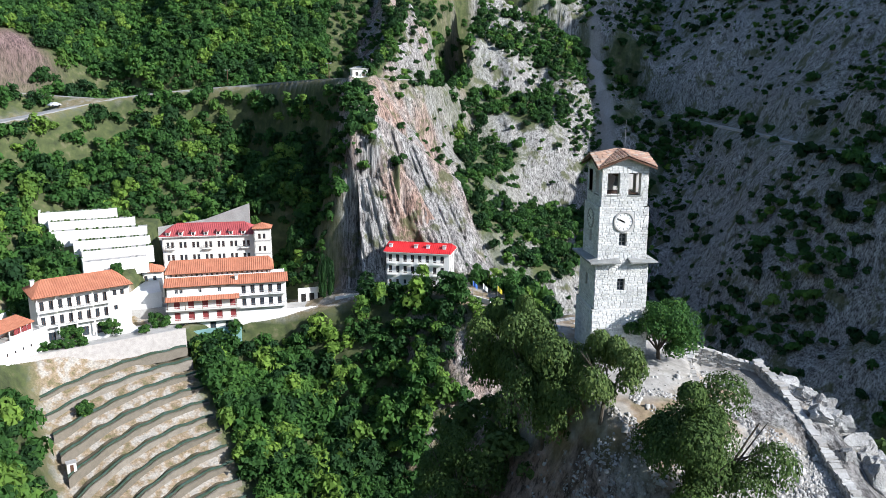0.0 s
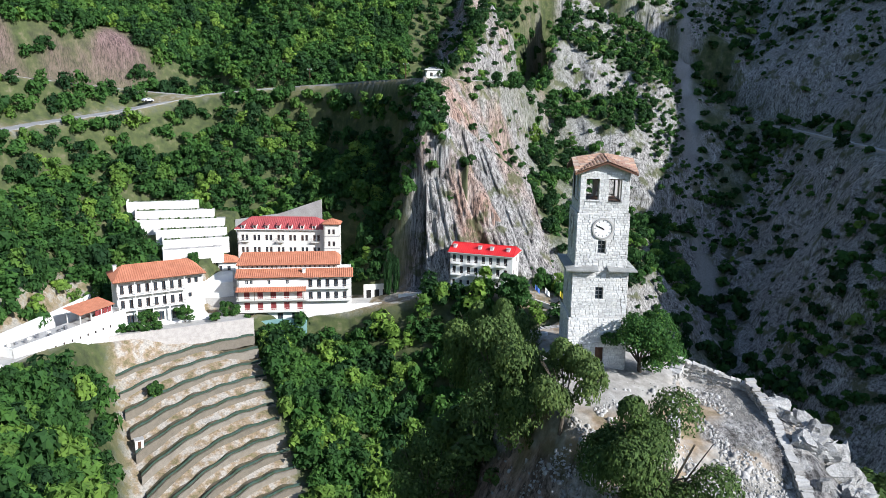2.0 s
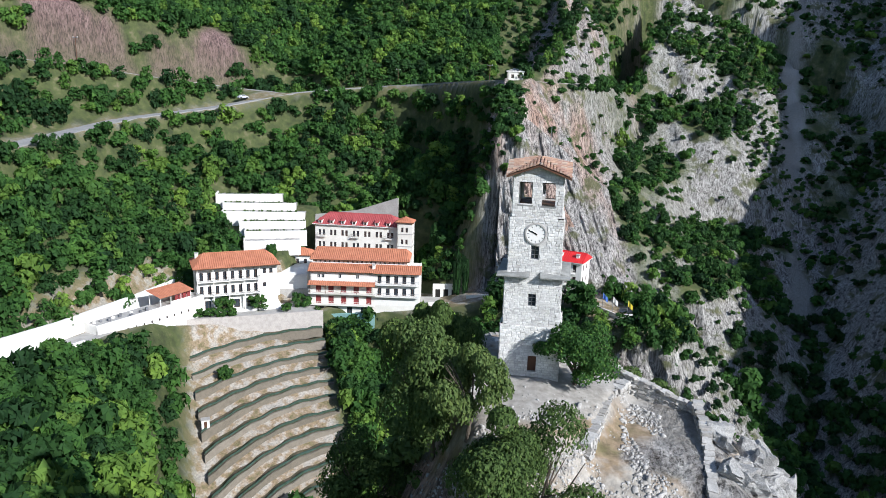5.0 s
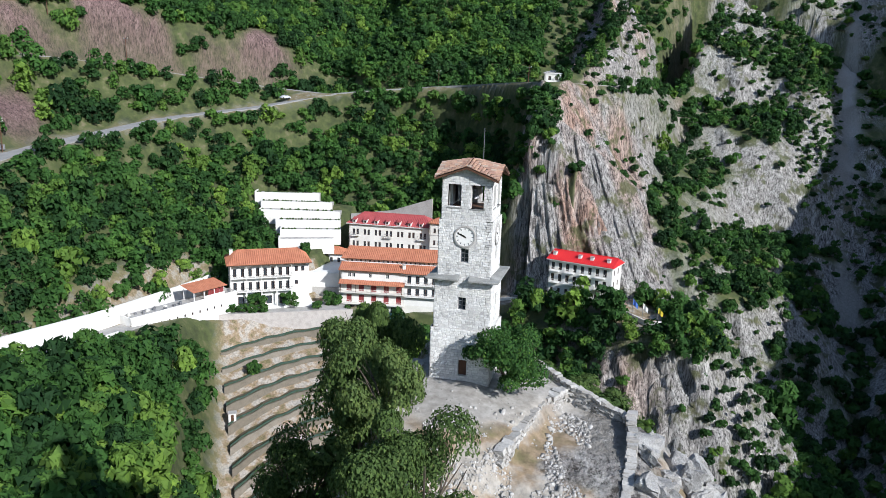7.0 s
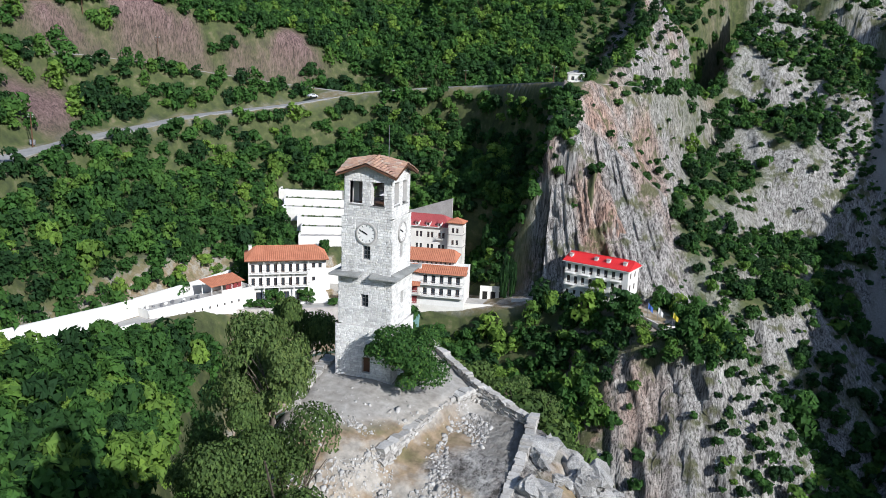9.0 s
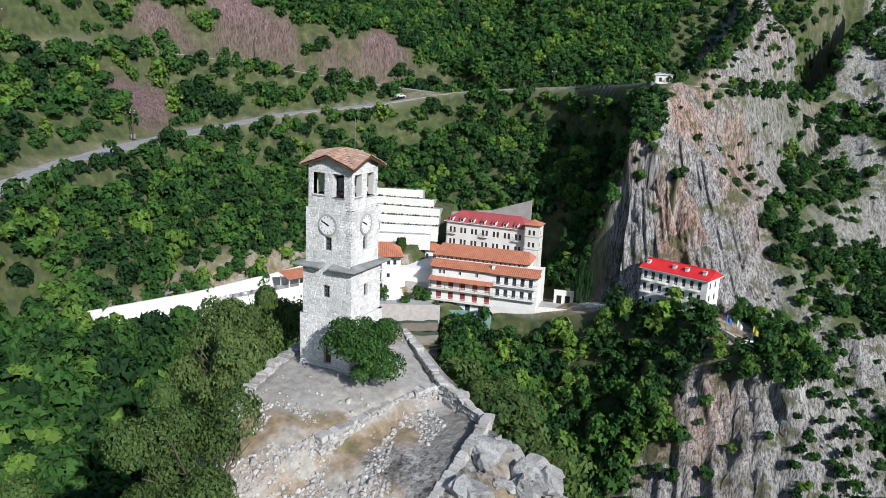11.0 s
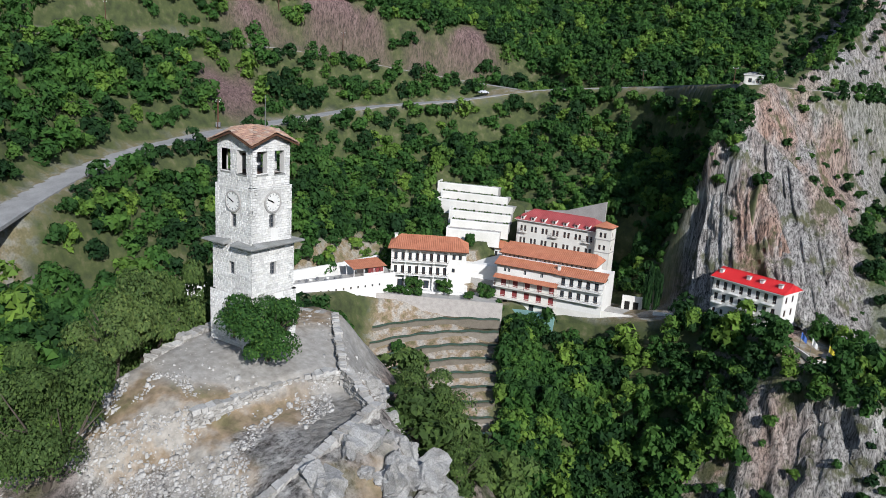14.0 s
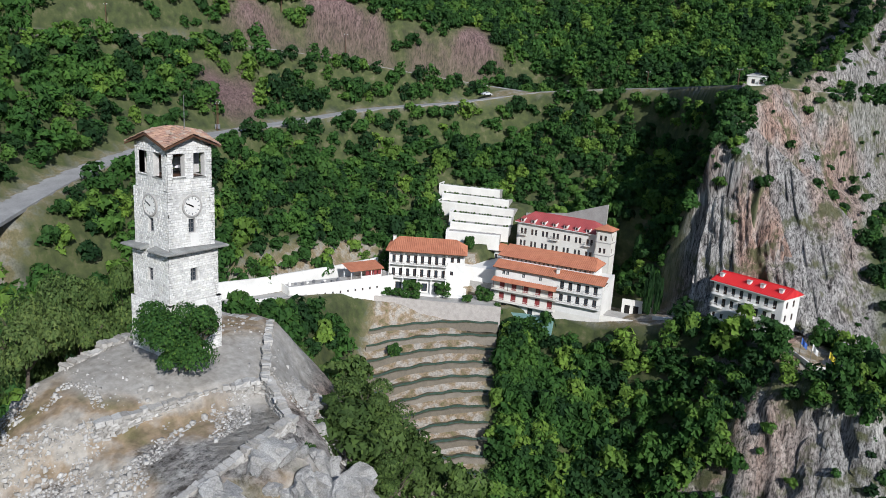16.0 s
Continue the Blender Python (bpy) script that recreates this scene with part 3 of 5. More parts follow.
def keep_clear(x, y):
    """True where woods may stand: away from roads, yards, terraces and the hilltop."""
    ok = np.ones(len(x), bool)
    for line, half in ((ROAD_WEST, 6.4), (ROAD_UPPER, 6.0), (ROAD_EAST, 4.5), (YARD_ROAD, 5.0)):
        ok &= along(line, x, y)[0] > half
    ok &= (np.hypot(x + 184, y - 149) > 12) & (np.hypot(x + 192, y - 186) > 9)
    ok &= along(SHELF[:5], x, y)[0] > 11
    ok &= along(SHELF[4:], x, y)[0] > 5.5
    ok &= ~((x > -72) & (x < -33) & (y > 205) & (y < 231))
    ok &= ~((x > np.maximum(-108, -87 - 0.85 * (y - 203.5))) & (x < -66) & (y > 190) & (y < 239))                  # cemetery steps and yards
    u, s = (x + 72) * 0.88 + (y - 181) * 0.48, (x + 72) * 0.48 - (y - 181) * 0.88
    ok &= ~((u > -20) & (u < 21) & (s > -8) & (s < 50))
    ok &= ~((x > -100) & (x < -72) & (y > 136) & (y < 186) & (along([(-93, 147, 0), (-82, 176, 0)], x, y)[0] < 8))
    return ok


def scatter(n, x0, x1, y0, y1, seed, chance):
    r = np.random.default_rng(seed)
    x, y = r.uniform(x0, x1, n), r.uniform(y0, y1, n)
    h, rock, dry, scree, red, on_hill, _ = land(x, y)
    ok = keep_clear(x, y) & (r.uniform(size=n) < chance(x, y, h, rock, dry, scree, red, on_hill))
    return x[ok], y[ok], h[ok], r


def thin(x, y, gap):
    """Drops trees that stand too near one another."""
    seen, keep = {}, []
    for i, (a, b) in enumerate(zip(x, y)):
        k = (int(a // gap), int(b // gap))
        if any((k[0] + i2, k[1] + j2) in seen and math.hypot(a - seen[(k[0] + i2, k[1] + j2)][0], b - seen[(k[0] + i2, k[1] + j2)][1]) < gap for i2 in (-1, 0, 1) for j2 in (-1, 0, 1)):
            continue
        seen[k] = (a, b)
        keep.append(i)
    return np.array(keep, int)


TREES = []


def woods(name, box4, n, gap, rad, seed, chance, shapes, mat, label, sink=0.3, tint=(0.1, 0.75)):
    x, y, h, r = scatter(n, *box4, seed, chance)
    k = thin(x, y, gap)
    x, y, h = x[k], y[k], h[k]
    radii = r.uniform(*rad, len(x)) * r.uniform(0.85, 1.15, len(x))
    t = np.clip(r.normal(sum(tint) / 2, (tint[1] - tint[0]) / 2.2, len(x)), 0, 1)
    wood(name, zip(x, y, h - sink * radii), radii, t, shapes, mat, label, r)
    TREES.append((name, len(x)))


def leafy(x, y, h, rock, dry, scree, red, on_hill):
    return (1 - smooth(0.3, 0.65, rock)) * (1 - 0.85 * dry) * (1 - scree) * (1 - smooth(0.3, 0.6, red)) * (1 - on_hill)


def sparse(x, y, h, rock, dry, scree, red, on_hill):
    return (1 - scree) * smooth(0.2, 0.6, rock) * (0.05 + 0.95 * smooth(0.0, 0.28, fbm(x, y, 0.045, 4, 77))) * (1 - on_hill)


woods("forest_west", (-330, -25, 45, 560), 130000, 3.05, (2.6, 4.3), 1, lambda x, y, *a: leafy(x, y, *a) * (x > -0.85 * y - 80), SHAPES, M_leaf, "dense green broadleaf forest covering the valley side")
woods("forest_valley", (-60, 70, 50, 205), 16000, 3.4, (2.4, 4.4), 2, lambda x, y, *a: leafy(x, y, *a), SHAPES, M_leaf, "mixed light and dark green trees in the ravine", tint=(0.2, 0.95))
# Low tint range: the mountainside's shade is partly put into the leaf colour.
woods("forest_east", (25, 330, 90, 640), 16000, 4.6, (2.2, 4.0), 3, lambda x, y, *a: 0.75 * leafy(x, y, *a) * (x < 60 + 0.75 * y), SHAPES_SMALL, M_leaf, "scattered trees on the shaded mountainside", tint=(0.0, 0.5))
woods("forest_ridge", (-60, 110, 190, 480), 16000, 3.8, (1.8, 3.2), 4, leafy, SHAPES, M_leaf, "trees on the ridge above the road", tint=(0.05, 0.6))
# Next three woods: low tint paints the shade of the slope into the leaves.
woods("forest_crag", (-30, 40, 150, 206), 5000, 3.2, (2.0, 3.4), 8, lambda x, y, h, rock, *a: (1 - smooth(0.5, 0.8, rock)) * (h < -46), SHAPES, M_leaf, "trees on the steep slope below the cliff house, tinted dark for shade", tint=(0.0, 0.4))
woods("forest_gully", (-36, -5, 204, 262), 7000, 1.8, (1.3, 2.7), 7, lambda x, y, h, *a: (h < 13) * (h > -46), SHAPES_SMALL, M_leaf, "trees on the sheer side of the ridge, tinted dark for shade", tint=(0.0, 0.5))
woods("forest_gorge", (36, 205, 110, 345), 12000, 3.0, (1.7, 3.8), 10, lambda x, y, h, rock, dry, scree, red, on_hill: (h < np.where(x > 72, 2, -64)) * (1 - scree) * smooth(-0.12, 0.12, fbm(x, y, 0.03, 3, 79) + 0.35 * smooth(-55, -85, h)) * (on_hill < 0.1), SHAPES_SMALL, M_leaf, "trees filling the shaded gorge, tinted dark for shade", tint=(0.0, 0.6))
woods("cliff_shrubs", (-40, 200, 150, 500), 44000, 1.9, (0.6, 2.3), 6, sparse, SHAPES_SMALL, M_leaf, "dark green shrubs clinging to the rock face", tint=(0.05, 0.6))


def near_wood(name, places, shapes, mat, label, seed):
    r = np.random.default_rng(seed)
    out = []
    for x, y, rad in places:
        out.append((x, y, at_ground(x, y) - 0.35 * rad))
    wood(name, out, [p[2] for p in places], r.uniform(0.15, 0.75, len(out)), shapes, mat, label, r)


SHAPES_NEAR = [tree_shape(rng, 1000, rng.integers(9, 15), rng.uniform(0.85, 1.1), 0.085, 0.75, 1.25) for _ in range(6)]
r_ = np.random.default_rng(9)
spots = []
hx, hy = r_.uniform(-30, 50, 5000), r_.uniform(16, 78, 5000)
hh = land(hx, hy)
hv = hill_height(hx, hy)
okk = (hh[5] > 0.4) & (hv < -5.2) & (hh[0] < -4.5) & ~((hx > 3) & (hy < 34) & (hx < 24))
okk &= ~((hx > 17) & (hx < 25) & (hy < 46))
kk = thin(hx[okk], hy[okk], 2.3)
spots = [(a, b, c) for a, b, c in zip(hx[okk][kk], hy[okk][kk], r_.uniform(1.3, 2.6, len(kk)))]
near_wood("hill_thicket", spots, SHAPES_NEAR, M_oak, "olive green oak scrub on the sides of the tower hill", 12)

# ---- walls with openings ----
def wall_pieces(bm, length, z0, z1, thick, holes, m):
    """A wall from x = 0 to length, its outer side at y = 0, with rectangular openings (x0, z0, x1, z1) through it."""
    xs = sorted({0.0, length, *[v for h in holes for v in (h[0], h[2])]})
    zs = sorted({z0, z1, *[v for h in holes for v in (h[1], h[3])]})
    for a, b in zip(zs, zs[1:]):
        run = None
        for c, d in zip(xs, xs[1:]):
            mx, mz = (c + d) / 2, (a + b) / 2
            solid = not any(h[0] < mx < h[2] and h[1] < mz < h[3] for h in holes)
            if solid:
                run = (run[0], d) if run else (c, d)
            if run and (not solid or d == length):
                add_box(bm, run[0], 0, a, run[1], thick, b, m=m)
                run = None


def empty(name, m, label, category, group=""):
    ob = new(name)
    ob.matrix_basis = m
    return tagged(ob, label, category, group)


STONE_MESHES = []
for k in range(8):
    bm = bmesh.new()
    r = random.Random(k)
    vs = add_box(bm, -0.5, -0.5, -0.5, 0.5, 0.5, 0.5)
    for v in vs:
        inset = 0.86 if v.co.y < 0 else 1.0
        v.co.x, v.co.z = v.co.x * (inset + r.uniform(-0.04, 0.05)), v.co.z * (inset + r.uniform(-0.06, 0.06))
        v.co.y *= r.uniform(0.8, 1.2)
    me = bpy.data.meshes.new("stone")
    bm.to_mesh(me)
    bm.free()
    me.materials.append(M_stone)
    STONE_MESHES.append(me)


def stone_layout(length, z0, z1, holes, rnd, low=0.10, high=0.17, short=0.15, long=0.38):
    """Courses of stones on one face: middle x, middle z, width, height."""
    out, z = [], z0
    while z < z1 - 0.06:
        hgt = min(rnd.uniform(low, high), z1 - z)
        x = -rnd.uniform(0, short)
        while x < length:
            w = rnd.uniform(short, long)
            a, b = max(0, x), min(length, x + w)
            x += w
            for h in holes:
                if h[1] < z + hgt / 2 < h[3]:
                    if h[0] <= a < h[2]:
                        a = min(h[2], b)
                    if h[0] < b <= h[2]:
                        b = max(h[0], a)
                    if a < h[0] and b > h[2]:
                        b = h[0]
            if b - a > 0.05:
                out.append(((a + b) / 2, z + hgt / 2, b - a - 0.010, hgt - 0.010))
        z += hgt
    return out


def stone_object(m, parent):
    ob = new("stone", random.choice(STONE_MESHES))
    ob.parent = parent
    ob.matrix_basis = m
    return ob


# ---- clock tower ----
TX, TY = 8.15, 40.78
tower = empty("clock_tower", pose(TX, TY, 0), "square pale stone clock tower with tiled roof and open belfry", "clock tower")
SHAFTS = [("base_shaft", 3.24, -0.9, 2.25), ("lower_shaft", 3.02, 2.25, 5.0), ("middle_shaft", 2.8, 5.0, 8.05), ("belfry", 2.62, 8.05, 10.3)]
late_stones = []
for name, w, z0, z1 in SHAFTS:
    for k in range(4):
        bm = bmesh.new()
        m = pose(0, 0, 0, 0, 0, 90 * k) @ pose(-w / 2, -w / 2, 0)
        c = w / 2
        holes = []
        if name == "base_shaft" and k == 0:
            holes = [(c - 0.05, -0.35, c + 0.4, 0.55)]
        if name == "lower_shaft":
            holes = [(c - 0.22, 3.28, c + 0.2, 3.98)]
        if name == "middle_shaft":
            holes = [(c - 0.21, 5.84, c + 0.21, 6.56)]
        if name == "belfry":
            holes = [(0.32, 8.72, 1.0, 9.92), (1.52, 8.68, 2.2, 9.92)]
        wall_pieces(bm, w if k % 2 == 0 else w - 0.01, z0, z1, 0.32, holes, m)
        part(name + "_wall", bm, M_mortar, tower)
        rnd = random.Random(100 + k + int(10 * w))
        for x, z, sw, sh in stone_layout(w, z0, z1, holes + ([(c - 0.6, 6.62, c + 0.6, 7.82)] if name == "middle_shaft" and k < 2 else []), rnd):
            q = m @ Matrix.Translation((x, -0.004, z)) @ Matrix.Diagonal((sw, 0.045, sh, 1))
            late_stones.append((k, z, q))
        for h in holes:
            if name in ("lower_shaft", "middle_shaft"):
                pane = part("window", box(h[0], 0.17, h[1], h[2], 0.2, h[3]), M_glass, tower, at=m)
                fr = bmesh.new()
                for a, b, cc, d in ((h[0], h[1], h[0] + 0.035, h[3]), (h[2] - 0.035, h[1], h[2], h[3]), (h[0], h[1], h[2], h[1] + 0.035), (h[0], h[3] - 0.035, h[2], h[3]), ((h[0] + h[2]) / 2 - 0.015, h[1], (h[0] + h[2]) / 2 + 0.015, h[3]), (h[0], h[1] + 0.22, h[2], h[1] + 0.25), (h[0], h[1] + 0.46, h[2], h[1] + 0.49)):
                    add_box(fr, a, 0.125, b, cc, 0.165, d)
                part("window_bars", fr, M_metal, pane)
            elif name == "base_shaft":
                part("door", box(h[0], 0.2, h[1], h[2], 0.24, h[3]), M_wood, tower, "small dark wooden door", m)
            else:
                part("window_sill", box(h[0] - 0.05, -0.05, h[1] - 0.07, h[2] + 0.05, 0.3, h[1]), M_slab, tower, "", m)
        if name == "belfry":
            part("lintel", box(0.2, 0.02, 9.92, w - 0.2, 0.2, 10.02), M_wood, tower, "dark wooden lintel", m)
            g = bmesh.new()
            v = [g.verts.new(m @ Vector(p)) for p in ((0, 0, 10.3), (w, 0, 10.3), (w / 2, 0, 10.92), (0, 0.3, 10.3), (w, 0.3, 10.3), (w / 2, 0.3, 10.92))]
            g.faces.new((v[0], v[1], v[2])), g.faces.new((v[5], v[4], v[3])), g.faces.new((v[0], v[2], v[5], v[3])), g.faces.new((v[2], v[1], v[4], v[5]))
            part("gable", g, M_stone, tower)
    if name != "belfry":
        part("inner_core", box(-w / 2 + 0.33, -w / 2 + 0.33, z0, w / 2 - 0.33, w / 2 - 0.33, z1), M_dark, tower)
part("belfry_floor", box(-1.0, -1.0, 8.55, 1.0, 1.0, 8.65), M_wood, tower)
for a, b in (((-1.2, 0, 9.75), (1.2, 0, 9.75)), ((0, -1.2, 9.62), (0, 1.2, 9.62))):
    bm = bmesh.new()
    add_tube(bm, a, b, 0.07, 0.07, 6)
    part("beam", bm, M_wood, tower)
bm = bmesh.new()
for (r0, za), (r1, zb) in zip(((0.02, 9.6), (0.16, 9.55), (0.2, 9.3), (0.3, 9.05)), ((0.16, 9.55), (0.2, 9.3), (0.3, 9.05), (0.27, 9.03))):
    add_tube(bm, (0.1, 0.1, za), (0.1, 0.1, zb), r0, r1, 14)
part("bell", bm, M_metal, tower, "old bronze bell")
# slate ledge: whole on three sides, parted in the middle of the south side
w = 1.51
for a, b in (((-w - 0.42, -w - 0.42), (-0.18, -w + 0.1)), ((0.34, -w - 0.42), (w + 0.42, -w + 0.1)), ((w - 0.1, -w + 0.1), (w + 0.42, w + 0.42)), ((-w - 0.42, -w + 0.1), (-w + 0.1, w + 0.42)), ((-w + 0.1, w - 0.1), (w - 0.1, w + 0.42))):
    bm = box(a[0], a[1], 4.93, b[0], b[1], 5.03, 0.015)
    for v in bm.verts:
        if v.co.z > 5.0:
            v.co.z += 0.16 * (1 - min(1, (max(abs(v.co.x), abs(v.co.y)) - 1.35) / 0.58))
        v.co.z += random.uniform(-0.012, 0.012)
    part("ledge", bm, M_slab, tower, "projecting grey slate ledge")
# dials
for k in range(4):
    m = pose(0, 0, 0, 0, 0, 90 * k) @ pose(0, -1.4, 7.22, 90)
    bm = bmesh.new()
    add_tube(bm, (0, 0, -0.02), (0, 0, 0.05), 0.5, 0.5, 40)
    dial = part("dial", bm, M_white, tower, "white round clock dial", m)
    bm = bmesh.new()
    rings = [[bm.verts.new((rr * math.cos(math.pi * i / 20), rr * math.sin(math.pi * i / 20), zz)) for i in range(40)] for rr, zz in ((0.58, -0.02), (0.58, 0.075), (0.5, 0.085), (0.485, 0.052))]
    for a, b in zip(rings, rings[1:]):
        for i in range(40):
            bm.faces.new((a[i], a[(i + 1) % 40], b[(i + 1) % 40], b[i]))
    part("rim", bm, M_concrete, dial)
    for i in range(12):
        a = math.pi * i / 6
        mk = box(-0.022, 0.36, 0.051, 0.022, 0.46, 0.058)
        mk.transform(pose(0, 0, 0, 0, 0, -30 * i))
        part("hour_mark", mk, M_metal, dial)
    for nm, turn, ln, wd in (("hour_pointer", 62, 0.27, 0.035), ("minute_pointer", 66, 0.42, 0.024)):
        hb = box(-wd, -0.08, 0.062, wd, ln, 0.07)
        hb.transform(pose(0, 0, 0, 0, 0, turn))
        part(nm, hb, M_dark, dial)
# roof: four shallow gables meeting at the middle, laid with barrel tiles
ev, rw = 1.66, 0.0
low, high, peak = 10.2, 10.82, 11.12
corners = [Vector((sx * ev, sy * ev, low)) for sx, sy in ((-1, -1), (1, -1), (1, 1), (-1, 1))]
mids = [Vector((0, -ev, high)), Vector((ev, 0, high)), Vector((0, ev, high)), Vector((-ev, 0, high))]
top = Vector((0, 0, peak))
bm = bmesh.new()
tile_rows = []
for k in range(4):
    tri = ((corners[k], mids[k]), (mids[k], corners[(k + 1) % 4]))
    for a, b in tri:
        lo = [bm.verts.new(p - Vector((0, 0, 0.09))) for p in (a, b, top)]
        hi = [bm.verts.new(p) for p in (a, b, top)]
        bm.faces.new(hi), bm.faces.new(lo[::-1]), bm.faces.new((lo[0], lo[1], hi[1], hi[0]))
        tile_rows.append((a, b))
part("roof_deck", bm, M_wood, tower)
late_tiles = []
rnd = random.Random(7)
for a, b in tile_rows:
    n = (b - a).cross(top - a).normalized()
    if n.z < 0:
        n = -n
    c, m_ = (a, b) if a.z < b.z else (b, a)
    # tiles run straight out from the ridge towards the eave
    down = Vector((0, -1, 0)) if abs(c.y) == ev and abs(m_.y) == ev and c.y < 0 else None
    axis = "y" if abs(a.y - b.y) < 1e-6 else "x"
    for i in range(10):
        f = (i + 0.5) / 10
        edge = a.lerp(b, f)
        inner = Vector((edge.x, 0, 0)) if axis == "y" else Vector((0, edge.y, 0))
        reach = abs(edge.x) / ev if axis == "y" else abs(edge.y) / ev
        far = edge.lerp(Vector((edge.x, math.copysign(abs(edge.x), edge.y), 0)) if axis == "y" else Vector((math.copysign(abs(edge.y), edge.x), edge.y, 0)), 1.0)
        u_, v_ = (b - a), (top - a)
        # height on the plane of this slope
        def on_plane(p):
            return a.z - (n.x * (p.x - a.x) + n.y * (p.y - a.y)) / n.z
        far.z, edge.z = on_plane(far), on_plane(edge)
        ln = (far - edge).length
        k2 = max(1, int(ln / 0.26))
        for j in range(k2):
            p0, p1 = edge.lerp(far, j / k2), edge.lerp(far, min(1.0, (j + 1.25) / k2))
            late_tiles.append((p0 + n * (0.055 + rnd.uniform(0, 0.02)) + Vector((rnd.uniform(-0.012, 0.012), rnd.uniform(-0.012, 0.012), 0)), p1 + n * 0.03, n))
bm = bmesh.new()
add_tube(bm, (0.45, 0.35, 10.9), (0.45, 0.35, 12.7), 0.022, 0.014, 6)
part("lightning_rod", bm, M_metal, tower, "thin upright metal rod")
for x0, z0, x1, z1 in ((-0.05, 1.6, 0.6, 2.24), (-0.1, 5.12, 0.4, 5.8)):
    part("plaster_patch", box(x0, -0.03, z0, x1, 0, z1, 0.01), M_white, tower, "smooth white plaster patch", pose(0, 0, 0, 0, 0, 90) @ pose(0, -1.63 if z0 < 2 else -1.41, 0))


# ---- hilltop: parapet, low wall, steps, stones ----
def rubble(name, line, thick, hgt, label, seed, below=0.8, size=(0.16, 0.42)):
    """A dry wall of uneven stones along a line of (x, y, z of the ground)."""
    r = random.Random(seed)
    wall = empty(name, pose(line[0][0], line[0][1], line[0][2]), label, "stone wall")
    off = Vector(line[0])
    core = bmesh.new()
    bm = bmesh.new()
    for a, b in zip(line, line[1:]):
        a, b = Vector(a) - off, Vector(b) - off
        t = (b - a)
        ln = t.length
        ang = math.degrees(math.atan2(t.y, t.x))
        z = -below
        slope = t.z / max(0.01, math.hypot(t.x, t.y))
        m0 = pose(a.x, a.y, a.z, 0, 0, ang) @ Matrix(((1, 0, 0, 0), (0, 1, 0, 0), (slope, 0, 1, 0), (0, 0, 0, 1)))
        ln = math.hypot(t.x, t.y)
        add_box(core, 0, -thick / 2 + 0.06, -below, ln, thick / 2 - 0.06, hgt - 0.08, m=m0)
        while z < hgt - 0.05:
            sh = r.uniform(0.10, 0.19)
            x = -r.uniform(0, 0.2)
            while x < ln:
                sw = r.uniform(*size)
                for side in ((-1, 1) if z + sh < hgt - 0.05 else (0,)):
                    y0, y1 = (-thick / 2 - r.uniform(0, 0.06), 0.02) if side < 0 else (-0.02, thick / 2 + r.uniform(0, 0.06))
                    if side == 0:
                        y0, y1 = -thick / 2 - r.uniform(0, 0.1), thick / 2 + r.uniform(0, 0.1)
                    vs = add_box(bm, x, y0, z, x + sw - 0.02, y1, z + sh - 0.015 + (r.uniform(-0.03, 0.1) if side == 0 else 0))
                    for v in vs:
                        v.co += Vector((r.uniform(-0.05, 0.05), r.uniform(-0.06, 0.06), r.uniform(-0.045, 0.045)))
                        v.co = m0 @ v.co
                x += sw
            z += sh
    part("core", core, M_mortar, wall)
    ob = part("masonry", bm, M_rubble, wall)
    ob["kind"] = "stuff"
    return wall


rubble("low_wall", [(11.3, 34.1, -2.1), (11.9, 36.6, -1.95), (12.5, 39.6, -1.75), (13.6, 41.6, -1.6)], 0.45, 0.3, "low dry-stone retaining wall of pale rubble on the hilltop", 1)
rubble("parapet", [(9.0, 46.6, -0.95), (11.7, 43.9, -1.15), (13.9, 41.8, -1.5)], 0.32, 0.45, "low pale stone parapet along the path", 2)
rubble("parapet", [(14.2, 41.8, -1.7), (15.6, 41.2, -2.1), (17.3, 40.4, -2.6)], 0.32, 0.6, "low stone parapet at the turn of the path", 3)
rubble("parapet", [(17.3, 40.4, -2.6), (17.4, 37.5, -3.0), (17.2, 34.0, -4.0), (16.9, 30.0, -5.2), (16.4, 26, -6.4)], 0.4, 0.75, "rough stone parapet beside the descending steps", 4)
rubble("kerb_wall", [(5.5, 40.6, -0.85), (5.6, 38.0, -0.95), (5.9, 35.6, -1.3)], 0.55, 0.35, "low broken stone edging of the hilltop", 5)
rubble("kerb_wall", [(5.3, 45.3, -0.95), (9.0, 46.6, -0.95)], 0.4, 0.4, "low stone edging behind the tower", 6)
steps = empty("stone_steps", pose(16.2, 39.0, -2.55), "worn pale stone steps going down the hill", "steps")
for i in range(26):
    k = i / 25
    x, y, z = -0.1 + 0.35 * math.sin(2.2 * k) - 0.5 * k, -0.45 * i, -0.165 * i
    bm = box(-0.62 + random.uniform(-0.08, 0.08), -0.3, -0.5, 0.62, 0.3, 0, 0.03)
    for v in bm.verts:
        v.co += Vector((random.uniform(-0.04, 0.04), random.uniform(-0.03, 0.03), random.uniform(-0.02, 0.02)))
    part("step", bm, M_rubble, steps, at=pose(x, y, z, 0, 0, random.uniform(-5, 5)))


